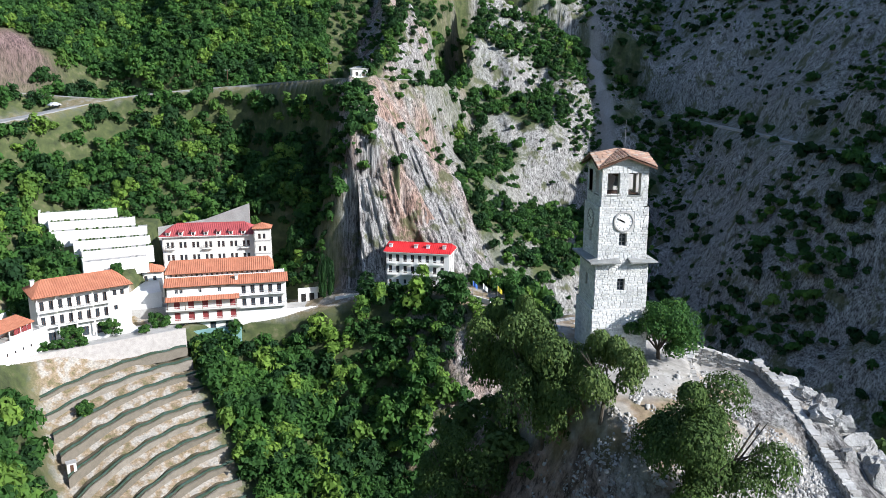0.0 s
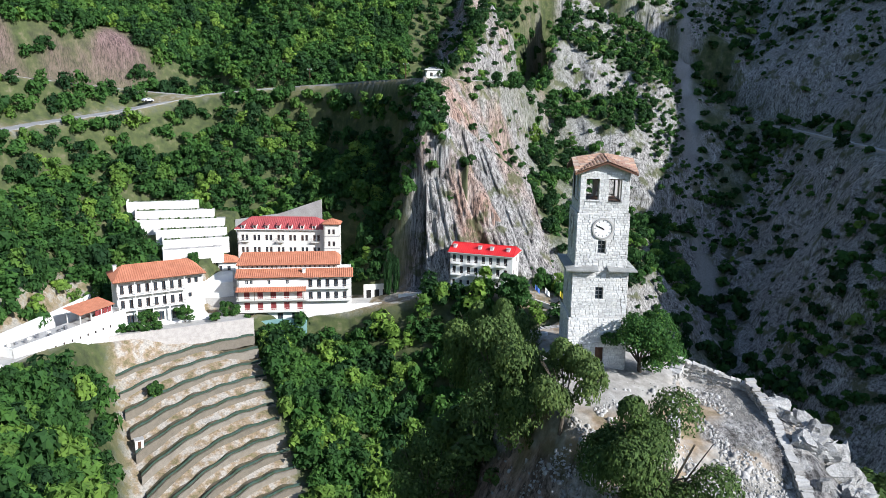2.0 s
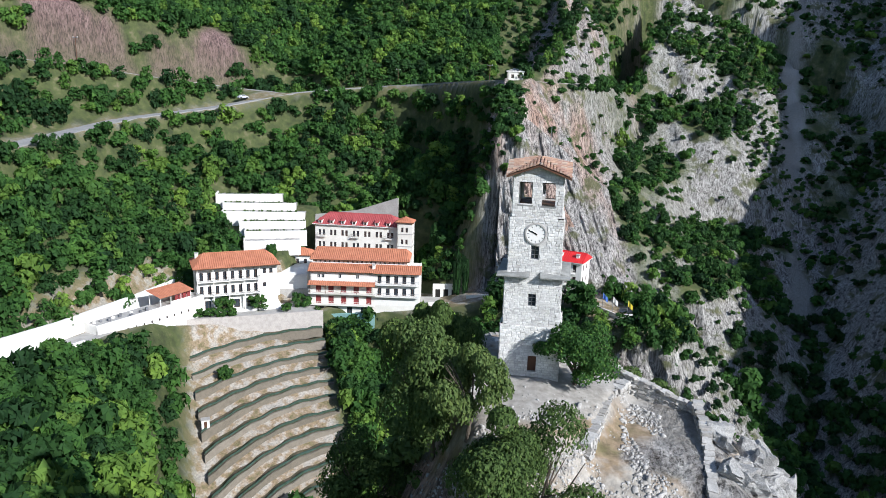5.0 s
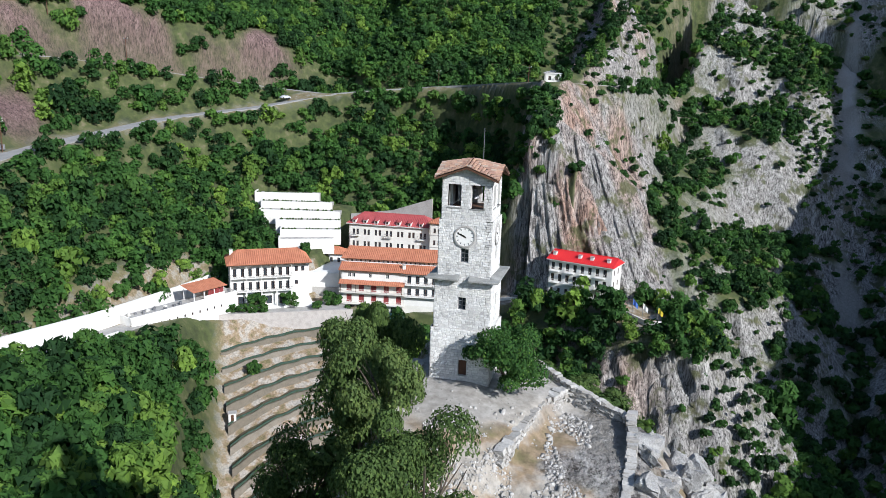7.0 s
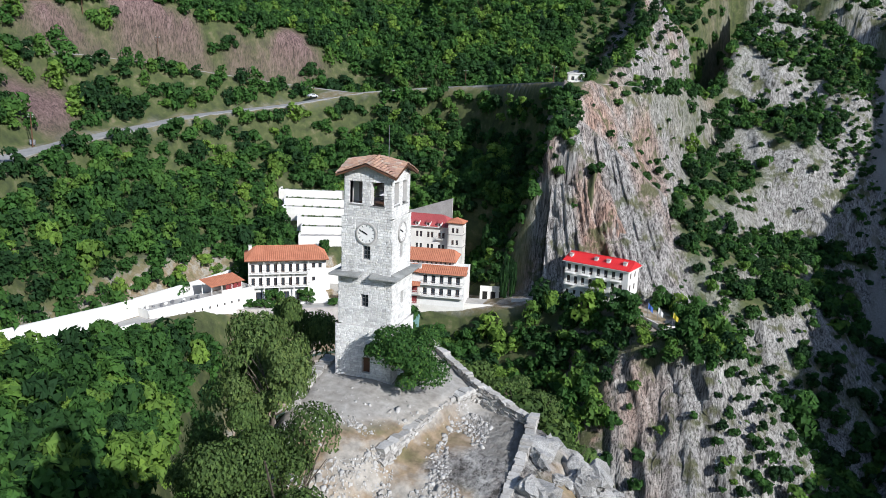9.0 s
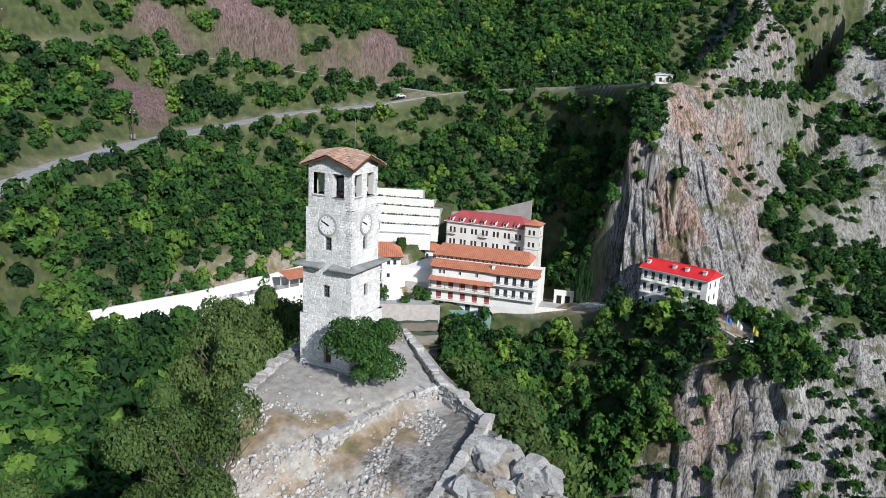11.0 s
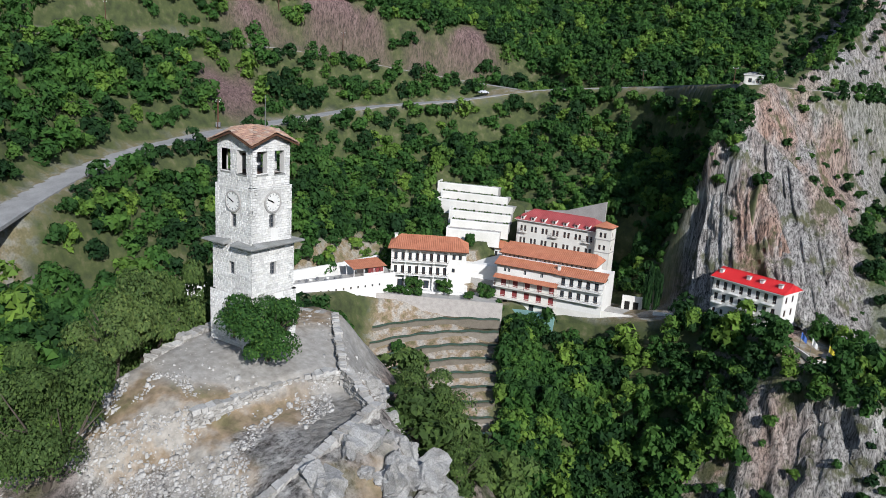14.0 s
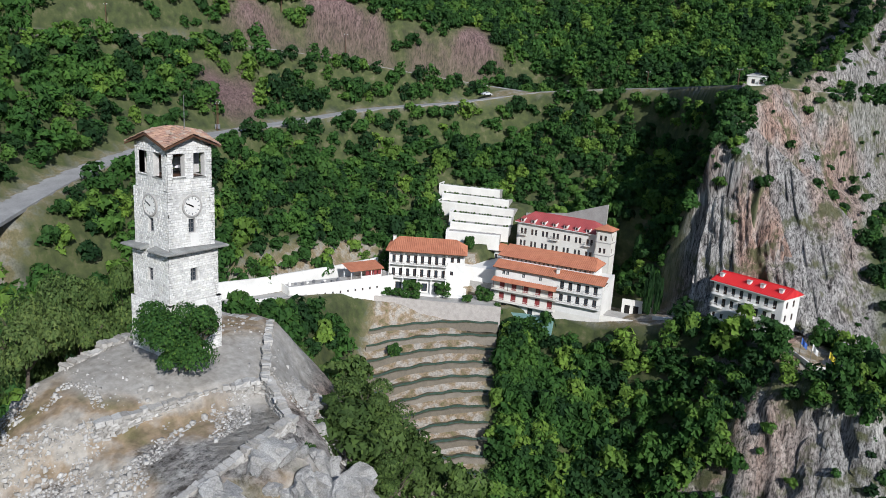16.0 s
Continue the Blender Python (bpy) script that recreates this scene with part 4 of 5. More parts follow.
def boulder(rnd, size, detail=2, jag=0.28):
    bm = bmesh.new()
    bmesh.ops.create_icosphere(bm, subdivisions=detail, radius=1)
    sx, sy, sz = size
    o = Vector((rnd.uniform(0, 90), rnd.uniform(0, 90), rnd.uniform(0, 90)))
    for v in bm.verts:
        f = 1 + jag * (noise.noise(v.co * 1.3 + o) + 0.6 * noise.noise(v.co * 3.1 + o) + 0.35 * noise.noise(v.co * 7 + o))
        v.co = v.co * f
    for _ in range(9):
        n = Vector((rnd.gauss(0, 1), rnd.gauss(0, 1), rnd.gauss(0.3, 1))).normalized()
        d = rnd.uniform(0.45, 0.8)
        for v in bm.verts:
            over = v.co.dot(n) - d
            if over > 0:
                v.co -= n * over * 0.92
    for v in bm.verts:
        v.co *= 1 + 0.13 * noise.noise(v.co * 4 + o) + 0.10 * noise.noise(v.co * 9 + o)
        v.co = Vector((v.co.x * sx, v.co.y * sy, v.co.z * sz))
    return bm


M_crag = plain("pale_limestone", (0.54, 0.525, 0.50), (0.34, 0.325, 0.30), 2.2, 0.9, 0, 0.9, 0.12, 0.65)
rnd = random.Random(21)
for i in range(120):
    a = rnd.uniform(0, 1)
    x, y = 19.3 + rnd.uniform(-1.2, 2.6), 44.5 - 12 * a + rnd.uniform(-0.8, 0.8)
    if i > 98:
        x, y = rnd.uniform(12.8, 15.6), rnd.uniform(43.6, 47)
    s = rnd.uniform(0.35, 0.95) * (0.6 if i > 98 else 1)
    bm = boulder(rnd, (s * rnd.uniform(0.8, 1.3), s * rnd.uniform(0.8, 1.3), s * rnd.uniform(0.7, 1.3)), 3, 0.75)
    ob = part("boulder", bm, M_crag, at=pose(x, y, at_ground(x, y) + 0.3 * s, rnd.uniform(-20, 20), rnd.uniform(-20, 20), rnd.uniform(0, 360)))
    tagged(ob, "jagged pale grey limestone boulder on the hill edge", "boulder", "limestone boulders")

# loose stones over the hilltop, in one mesh
r = np.random.default_rng(14)
n_st = 42000
sx_, sy_ = r.uniform(1.5, 17.2, n_st), r.uniform(18, 46, n_st)
keep = (fbm(sx_, sy_, 0.35, 3, 61) > -0.12) & (along([(14, 42, 0), (16.3, 40, 0), (16.2, 38, 0)], sx_, sy_)[0] > 0.9) & ((sy_ < 35.6 - 0.35 * np.abs(sx_ - 9)) | (sx_ > 13.2) | (r.uniform(size=n_st) < 0.05)) & (np.hypot(sx_ - TX, sy_ - TY) > 2.6)
sx_, sy_ = sx_[keep], sy_[keep]
sh_ = land(sx_, sy_)[0]
cube = np.array([(-1, -1, -1), (1, -1, -1), (1, 1, -1), (-1, 1, -1), (-0.7, -0.7, 1), (0.7, -0.7, 1), (0.7, 0.7, 1), (-0.7, 0.7, 1)], float) / 2
cf = np.array([(0, 1, 5, 4), (1, 2, 6, 5), (2, 3, 7, 6), (3, 0, 4, 7), (4, 5, 6, 7)])
sz = r.gamma(1.1, 0.040, len(sx_)) + 0.03
vv = cube[None] * (1 + 0.5 * r.uniform(-1, 1, (len(sx_), 8, 3))) * sz[:, None, None] * r.uniform(0.6, 1.4, (len(sx_), 1, 3))
aa = r.uniform(0, 6.28, len(sx_))
vx = vv[..., 0] * np.cos(aa)[:, None] - vv[..., 1] * np.sin(aa)[:, None] + sx_[:, None]
vy = vv[..., 0] * np.sin(aa)[:, None] + vv[..., 1] * np.cos(aa)[:, None] + sy_[:, None]
vz = vv[..., 2] * 0.7 + sh_[:, None] + 0.1 * sz[:, None]
ff = (cf[None] + 8 * np.arange(len(sx_))[:, None, None]).reshape(-1, 4)
tagged(mesh_object("loose_stones", np.stack([vx, vy, vz], -1).reshape(-1, 3), ff, M_rubble), "pale broken stones strewn over dry ground", "stones", kind="stuff")


# ---- single trees near the tower ----
def tree(x, y, rad, tall, leaves, size, mat, label, seed, tint=0.4, name="tree", stem=None):
    r = np.random.default_rng(seed)
    z = at_ground(x, y)
    root = empty(name, pose(x, y, z - 0.1), label, "tree" if name == "tree" else "shrub")
    stem = tall * 0.14 if stem is None else stem
    bm = bmesh.new()
    base = Vector((0, 0, 0))
    fork = Vector((r.uniform(-0.1, 0.1) * rad, r.uniform(-0.1, 0.1) * rad, stem))
    add_tube(bm, base, fork, 0.07 * rad, 0.05 * rad, 8)
    for k in range(7):
        a = 6.283 * k / 7 + r.uniform(-0.3, 0.3)
        mid = fork + Vector((math.cos(a) * rad * 0.4, math.sin(a) * rad * 0.4, (tall - stem) * r.uniform(0.2, 0.45)))
        add_tube(bm, fork, mid, 0.035 * rad, 0.02 * rad, 6)
        for _ in range(3):
            b = a + r.uniform(-0.7, 0.7)
            add_tube(bm, mid, mid + Vector((math.cos(b) * rad * 0.4, math.sin(b) * rad * 0.4, (tall - stem) * r.uniform(0.05, 0.4))), 0.018 * rad, 0.006 * rad, 5)
    part("trunk", bm, M_bark, root)
    leaves = int(leaves * 2.4)
    q = tree_shape(r, leaves, int(r.integers(18, 27)), 1.0, 0.75 * size / rad, 0.8, 1.3)
    q[..., 2] *= (tall - stem * 0.5) / q[..., 2].max()
    q[..., :2] *= rad
    q[..., 2] += stem * 0.5
    co = q.reshape(-1, 3)
    cr = mesh_object("crown", co, np.arange(len(co)).reshape(-1, 3), mat, (("tint", np.repeat(np.clip(r.normal(tint, 0.16, leaves), 0, 1), 3)),))
    cr.parent = root
    return root


tree(10.7, 39.4, 2.05, 4.0, 6500, 0.09, M_leaf, "rounded dark green tree beside the tower foot", 1, 0.45)
tree(3.4, 37.2, 2.5, 8.0, 8000, 0.10, M_oak, "spreading olive green oak on the hill edge", 2, 0.6, "tree", 2.4)
tree(2.6, 41.5, 2.5, 8.4, 7000, 0.10, M_oak, "spreading olive green oak behind the tower", 3, 0.5, "tree", 2.4)
tree(5.6, 34.0, 1.7, 5.0, 5000, 0.09, M_oak, "light olive green oak before the tower", 4, 0.75, "tree", 1.4)
tree(8.8, 28.5, 2.8, 6.6, 11000, 0.085, M_oak, "broad olive green oak on the near slope", 5, 0.4)
tree(4.6, 24.6, 2.6, 5.4, 7000, 0.09, M_oak, "olive green oak bush on the near slope", 6, 0.35)
tree(15.2, 48.6, 2.2, 4.2, 5000, 0.10, M_oak, "oak bush behind the parapet", 7, 0.5)
tree(20.6, 47.6, 1.8, 3.6, 3500, 0.10, M_oak, "oak bush on the rocky edge", 8, 0.5)
tree(18.0, 47.2, 1.9, 3.6, 4500, 0.10, M_oak, "oak bush on the rocky edge", 9, 0.4)
tree(17.2, 41.9, 0.5, 0.9, 500, 0.07, M_leaf, "small green shrub between the rocks", 10, 0.5, "shrub", 0.1)
tree(-0.6, 38.6, 2.6, 7.5, 7000, 0.10, M_oak, "olive green oak on the western slope", 12, 0.35, "tree", 1.6)

# ---- buildings of the monastery ----
PANE = {}


def window(parent, m, w, h, frame_mat, pane_mat, depth=0.14, name="window", mullion=True):
    """A framed window or door set back in its opening; m puts its lower left corner on the wall's outer face."""
    key = (name, round(w, 2), round(h, 2), frame_mat.name, pane_mat.name)
    if key not in PANE:
        bm = bmesh.new()
        t = min(0.09, w / 8)
        bars = [(0, 0, t, h), (w - t, 0, w, h), (t, 0, w - t, t), (t, h - t, w - t, h)]
        if mullion:
            bars.append((w / 2 - t / 3, t, w / 2 + t / 3, h - t))
        for a, b, c, d in bars:
            add_box(bm, a, depth - 0.05, b, c, depth + 0.03, d)
        me = bpy.data.meshes.new(name)
        bm.to_mesh(me)
        bm.free()
        me.materials.append(frame_mat)
        pm = bpy.data.meshes.new("pane")
        bm = box(0.02, depth, 0.02, w - 0.02, depth + 0.02, h - 0.02)
        bm.to_mesh(pm)
        bm.free()
        pm.materials.append(pane_mat)
        PANE[key] = (me, pm)
    me, pm = PANE[key]
    ob = new(name, me)
    ob.parent, ob.matrix_basis = parent, m
    pn = new("pane" if pane_mat is M_glass else "leaf", pm)
    pn.parent = ob
    return ob


def wall_with(parent, name, m, length, z0, z1, holes, mat, frame_mat=None, pane_mat=None, doors=()):
    """One outer wall with real openings, each filled by a window or a door."""
    bm = bmesh.new()
    wall_pieces(bm, length, z0, z1, 0.35, holes, Matrix())
    part(name, bm, mat, parent, at=m)
    for i, h in enumerate(holes):
        kind = "door" if h in doors else "window"
        window(parent, m @ Matrix.Translation((h[0], 0, h[1])), h[2] - h[0], h[3] - h[1], frame_mat or M_white, pane_mat or M_glass, name=kind)


def shell(root, W, D, H, front, side, mat, frame_mat=None, pane_mat=None, z0=-2.0):
    wall_with(root, "front_wall", Matrix(), W, z0, H, front, mat, frame_mat, pane_mat)
    wall_with(root, "end_wall", pose(W, 0.002, 0, 0, 0, 90), D, z0, H, side, mat, frame_mat, pane_mat)
    wall_with(root, "end_wall", pose(0, D, 0, 0, 0, -90), D, z0, H, [], mat)
    part("back_wall", box(0.36, D - 0.36, z0, W - 0.36, D - 0.02, H), mat, root)
    part("inner_core", box(0.4, 0.4, z0, W - 0.4, D - 0.4, H - 0.05), mat, root)


def tiled_slope(bm, a, b, c, d, pitch=0.55, high=0.11, rows=None):
    """A roof plane from eave corners a, b to ridge corners c (above b) and d (above a), with raised tile rows."""
    a, b, c, d = (Vector(p) for p in (a, b, c, d))
    bm.faces.new([bm.verts.new(p) for p in (a, b, c, d)])
    n = (b - a).cross(d - a).normalized()
    along_ = (b - a).normalized()
    L = (b - a).length
    up = (d - a) - along_ * (d - a).dot(along_)
    dl, dr = (d - a).dot(along_), L - (c - a).dot(along_)
    k = int(L / pitch)
    for i in range(k):
        s = (i + 0.5) * L / k
        f = 1.0
        if dl > 0.01 and s < dl:
            f = s / dl
        if dr > 0.01 and L - s < dr:
            f = min(f, (L - s) / dr)
        p0, p1 = a + along_ * s, a + along_ * s + up * f
        w = along_ * (0.17 * pitch / 0.55)
        q = [(rows or bm).verts.new(p) for p in (p0 - w, p0 + n * high, p0 + w, p1 - w, p1 + n * high, p1 + w)]
        for f in ((0, 1, 4, 3), (1, 2, 5, 4), (0, 2, 1)):
            (rows or bm).faces.new([q[i2] for i2 in f])


def hip_roof(root, x0, y0, x1, y1, z, rise, hip, mat, label, name="roof", thick=0.22):
    ym = (y0 + y1) / 2
    r0, r1 = (x0 + hip, ym, z + rise), (x1 - hip, ym, z + rise)
    bm = bmesh.new()
    tiles = bmesh.new()
    tiled_slope(bm, (x0, y0, z), (x1, y0, z), r1, r0, rows=tiles)
    tiled_slope(bm, (x1, y1, z), (x0, y1, z), r0, r1, rows=tiles)
    tiled_slope(bm, (x1, y0, z), (x1, y1, z), r1, (r1[0], r1[1] - 0.001, r1[2]), rows=tiles)
    tiled_slope(bm, (x0, y1, z), (x0, y0, z), (r0[0], r0[1] - 0.001, r0[2]), r0, rows=tiles)
    roof = part(name, bm, mat, root, label)
    part("tiling", tiles, mat, roof)["kind"] = "stuff"
    part("eave_board", box(x0 + 0.02, y0 + 0.02, z - thick, x1 - 0.02, y1 - 0.02, z - 0.006), M_wood if mat is M_tile else M_white, roof)
    bm = bmesh.new()
    add_tube(bm, r0, r1, 0.17, 0.17, 8)
    part("ridge_cap", bm, mat, roof)
    return roof


def balcony(root, x0, x1, z, deep, mat=None, rail_mat=None, rail=True):
    slab = part("balcony", box(x0, -deep, z - 0.22, x1, -0.01, z, 0.02), mat or M_white, root)
    if rail:
        bm = bmesh.new()
        add_box(bm, x0, -deep + 0.03, z + 0.93, x1, -deep + 0.09, z + 0.99)
        k = max(2, int((x1 - x0) / 0.22))
        for i in range(k + 1):
            x = x0 + 0.02 + (x1 - x0 - 0.04) * i / k
            add_box(bm, x - 0.015, -deep + 0.045, z, x + 0.015, -deep + 0.075, z + 0.93)
        for xx in (x0 + 0.02, x1 - 0.06):
            add_box(bm, xx, -deep + 0.06, z + 0.93, xx + 0.04, -0.02, z + 0.98)
        part("railing", bm, rail_mat or M_metal, slab, "thin iron railing")
    return slab


def chimney(root, x, y, z, s=0.7, h=1.1):
    c = part("chimney", box(x - s / 2, y - s / 2, z - 0.8, x + s / 2, y + s / 2, z + h, 0.03), M_white, root, "white rendered chimney")
    part("cap", box(x - s / 2 - 0.12, y - s / 2 - 0.12, z + h, x + s / 2 + 0.12, y + s / 2 + 0.12, z + h + 0.12), M_concrete, c)


# guest house with galleries
A = empty("guest_house", pose(-87.0, 179.2, -47.6, 0, 0, 32.6), "white three-storey guest house with terracotta roof and balconies", "building")
W_, D_ = 21.6, 10.0
fr = [(0.8 + 2.05 * i, z, 1.75 + 2.05 * i, z + 2.25) for z in (4.35, 8.25) for i in range(8)]
fr += [(17.6, 9.2, 18.5, 10.6), (19.4, 9.2, 20.3, 10.6), (17.6, 5.4, 18.5, 6.6), (2.0, 0.1, 3.6, 2.5), (5.5, 0.1, 7.3, 2.5), (9.6, 0.1, 11.2, 2.5), (13.2, 0.1, 15.0, 2.5)]
shell(A, W_, D_, 12.0, fr, [(2, 9.2, 3, 10.6), (6, 9.2, 7, 10.6), (2, 5.4, 3, 6.8), (6, 5.4, 7, 6.8)], M_white, M_wood)
for z in (4.3, 8.2):
    balcony(A, 0, 16.8, z, 1.6, M_white, M_dark)
for i in range(5):
    x = 0.15 + 4.1 * i
    part("post", box(x - 0.1, -1.55, 4.3, x + 0.1, -1.35, 12.0), M_cream, A, "white gallery post")
    part("pillar", box(x - 0.16, -1.55, -2, x + 0.16, -1.25, 4.08), M_white, A)
hip_roof(A, -1.0, -2.0, W_ + 0.6, D_ + 0.6, 12.0, 2.9, 3.2, M_tile, "orange terracotta hipped roof")
chimney(A, 0.7, 6.0, 13.4, 0.9, 1.3)
part("podium", box(-1, -2.2, -6, W_ + 1, D_, -0.15), M_white, A)

# long main wing with stepped roofs
C = empty("main_wing", pose(-60.6, 194.6, -51.0, 0, 0, 8.4), "white monastery wing with stepped terracotta roofs and red doors", "building")
W_, D_ = 31.0, 13.0
red = [(1.6 + 3.6 * i, z, 3.1 + 3.6 * i, z + 2.2) for z in (3.35, 6.65) for i in range(5)]
plainw = [(2.0, 10.75, 2.9, 12.0), (3.2, 10.75, 4.1, 12.0), (8.0, 10.75, 8.9, 12.0), (13.0, 10.75, 13.9, 12.0)]
plainw += [(19.2 + 2.35 * i, 9.75, 20.3 + 2.35 * i, 12.0) for i in range(5)] + [(19.2 + 2.35 * i, 6.3, 20.3 + 2.35 * i, 8.3) for i in range(5)]
low = [(2.5 + 4 * i, 0.6, 4.0 + 4 * i, 2.4) for i in range(4)]
wall_with(C, "front_wall", Matrix(), W_, -4, 3.25, low, M_cream, M_wood)
wall_with(C, "front_wall", Matrix(), 18.4, 3.25, 9.0, red, M_cream, M_redwood, M_redwood)
wall_with(C, "front_wall", Matrix(), 18.4, 9.0, 13.0, plainw[:4], M_white)
wall_with(C, "front_wall", pose(18.4, 0, 0), W_ - 18.4, 3.25, 13.0, [(h[0] - 18.4, h[1], h[2] - 18.4, h[3]) for h in plainw[4:]], M_white, M_wood)
wall_with(C, "end_wall", pose(W_, 0.002, 0, 0, 0, 90), D_, -4, 13.0, [(2, 10, 3, 11.6), (5, 10, 6, 11.6)], M_white)
wall_with(C, "end_wall", pose(0, D_, 0, 0, 0, -90), D_, -4, 13.0, [], M_white)
part("inner_core", box(0.4, 0.4, -4, W_ - 0.4, D_ - 0.1, 12.9), M_white, C)
for z in (3.3, 6.6):
    balcony(C, -0.3, 18.6, z, 1.5, M_cream, M_cream)
balcony(C, 18.6, 26.4, 9.65, 1.3, M_white, M_metal)
balcony(C, 26.6, W_, 9.65, 1.3, M_white, M_metal)
balcony(C, 18.6, W_, 6.2, 1.3, M_white, M_metal)
bm = bmesh.new()
tiled_slope(bm, (-0.4, -2.0, 9.1), (18.6, -2.0, 9.1), (18.6, -0.02, 9.95), (-0.4, -0.02, 9.95), 0.6)
part("awning_roof", bm, M_tile, C, "orange tiled canopy over the balcony")
for i in range(5):
    bm = bmesh.new()
    add_tube(bm, (0.2 + 4.4 * i, -1.4, 6.6), (0.2 + 4.4 * i, -1.4, 9.3), 0.08, 0.08, 6)
    part("post", bm, M_wood, C)
bm = bmesh.new()
tiled_slope(bm, (-0.6, -1.0, 12.9), (18.0, -1.0, 12.9), (18.0, 3.2, 14.4), (-0.6, 3.2, 14.4))
tiled_slope(bm, (18.0, -1.25, 12.8), (W_ + 0.6, -1.25, 12.8), (W_ + 0.6, 3.2, 14.4), (18.0, 3.2, 14.4))
part("lower_roof", bm, M_tile, C, "orange terracotta lean-to roof")
part("eave_board", box(-0.5, -0.9, 12.7, W_ + 0.5, 3.2, 12.85), M_wood, C)
cl = [(0.6 + 1.32 * i, 14.55, 1.2 + 1.32 * i, 15.35) for i in range(20)]
wall_with(C, "clerestory", pose(0.2, 3.2, 0), 27.0, 13.0, 15.6, cl, M_white, M_white)
part("clerestory_core", box(0.2, 3.6, 12.9, 27.2, D_, 15.55), M_white, C)
hip_roof(C, -0.6, 2.4, 28.0, D_ + 0.6, 15.6, 2.4, 1.2, M_tile, "orange terracotta upper roof", "upper_roof")
chimney(C, 18.0, 1.2, 13.4, 0.8, 1.4)
part("pool_band", box(0, -1.6, -4, 18.6, -0.02, 0.7), plain("sea_green_paint", (0.22, 0.38, 0.36), None, 0.8), C, "pale green plinth")

# tall rear wing with red roof
B = empty("rear_wing", pose(-67.0, 217.2, -49.0, 0, 0, 3.0), "tall cream stone wing with dark red roof and dormers", "building")
W_, D_ = 26.5, 10.0
fr = [(1.2 + 3.6 * i + o, z, 1.95 + 3.6 * i + o, z + 1.75) for z in (12.6, 16.4) for i in range(7) for o in (0, 1.25)]
shell(B, W_, D_, 20.0, fr, [], M_cream, M_wood)
hip_roof(B, -0.7, -0.8, W_ + 0.7, D_ + 0.7, 20.0, 2.8, 4.0, M_tile_red, "dark red tiled hipped roof")
for i in range(7):
    x = 1.9 + 3.55 * i
    d = part("dormer", box(x - 0.55, -0.55, 20.0, x + 0.55, 1.2, 21.25), M_white, B, "small white dormer")
    bm = bmesh.new()
    tiled_slope(bm, (x - 0.7, -0.75, 21.2), (x + 0.7, -0.75, 21.2), (x + 0.7, 1.6, 21.75), (x - 0.7, 1.6, 21.75), 0.35, 0.05)
    part("dormer_roof", bm, M_tile_red, d)
    window(d, pose(x - 0.3, -0.69, 20.35), 0.6, 0.7, M_wood, M_glass, 0.1)
for x in (1.0, 11.6, 22.2):
    balcony(B, x, x + 2.6, 16.2, 0.9, M_cream, M_metal)
bt = empty("bell_tower", pose(-40.6, 216.4, -49.0, 0, 0, 3.0), "square cream bell tower with small orange roof", "bell tower")
fr = [(1.25, z, 1.95, z + 1.5) for z in (11.2, 15.2, 18.9)] + [(2.6, z, 3.3, z + 1.5) for z in (15.2, 18.9)]
shell(bt, 4.6, 4.6, 22.0, fr, [(1.25, z, 1.95, z + 1.5) for z in (15.2, 18.9)], M_cream, M_wood)
hip_roof(bt, -0.5, -0.5, 5.1, 5.1, 22.0, 1.3, 2.5, M_tile, "orange tiled pyramid roof")
for z in (14.4, 18.2):
    part("string_course", box(-0.1, -0.1, z, 4.7, 4.7, z + 0.25), M_concrete, bt)

# house on the cliff
Dh = empty("cliff_house", pose(-2.3, 200.9, -41.8, 0, 0, -17.0), "white four-storey house with bright red roof on the cliff", "building")
W_, D_ = 17.8, 7.6
cols = [0.7 + 2.1 * i for i in range(8)]
fr = [(x, z, x + 0.95, z + 2.0) for z in (4.75, 7.95) for x in cols] + [(x, 1.7, x + 0.75, 2.9) for x in cols]
shell(Dh, W_, D_, 10.8, fr, [(1.5, 8.2, 2.4, 9.8), (4.6, 8.2, 5.5, 9.8), (1.5, 5.0, 2.4, 6.6), (4.6, 5.0, 5.5, 6.6), (1.5, 1.8, 2.4, 3.3)], M_white, M_wood, None, -5)
for z in (4.55, 7.75):
    for i in range(4):
        balcony(Dh, 0.4 + 4.3 * i, 3.2 + 4.3 * i, z, 1.1, M_white, M_white)
part("string_course", box(-0.05, -0.25, 0.9, W_ + 0.05, -0.01, 1.15), M_white, Dh)
hip_roof(Dh, -0.6, -0.8, W_ + 0.6, D_ + 0.8, 10.8, 1.9, 0.4, M_bright_red, "bright red painted metal roof")
for x in (1.0, 8.2, 11.6, 16.2):
    chimney(Dh, x, 1.6, 11.8, 0.9, 0.7)

# low white building with flat roof beside the lane
Wb = empty("flat_roofed_building", pose(-95.6, 148.2, -49.6, 0, 0, 69.8), "long low white building with flat concrete roof", "building")
fr = [(1.2 + 2.3 * i, 3.6, 1.7 + 2.3 * i, 4.3) for i in range(12)]
shell(Wb, 32.0, 6.0, 6.3, fr, [], M_white, M_wood, None, -5)
part("flat_roof", box(0.3, 0.3, 6.2, 31.7, 5.7, 6.34), M_concrete, Wb, "grey concrete flat roof")
for a in ((0, 0, 6.3, 32, 0.3, 7.0), (0, 0.31, 6.3, 0.3, 5.7, 7.0), (31.7, 0.31, 6.3, 32, 5.7, 7.0)):
    part("parapet", box(*a), M_white, Wb)
kiosk = empty("pavilion", Wb.matrix_basis @ pose(19.0, 1.2, 6.35), "open pavilion with orange tiled roof and red blinds", "pavilion")
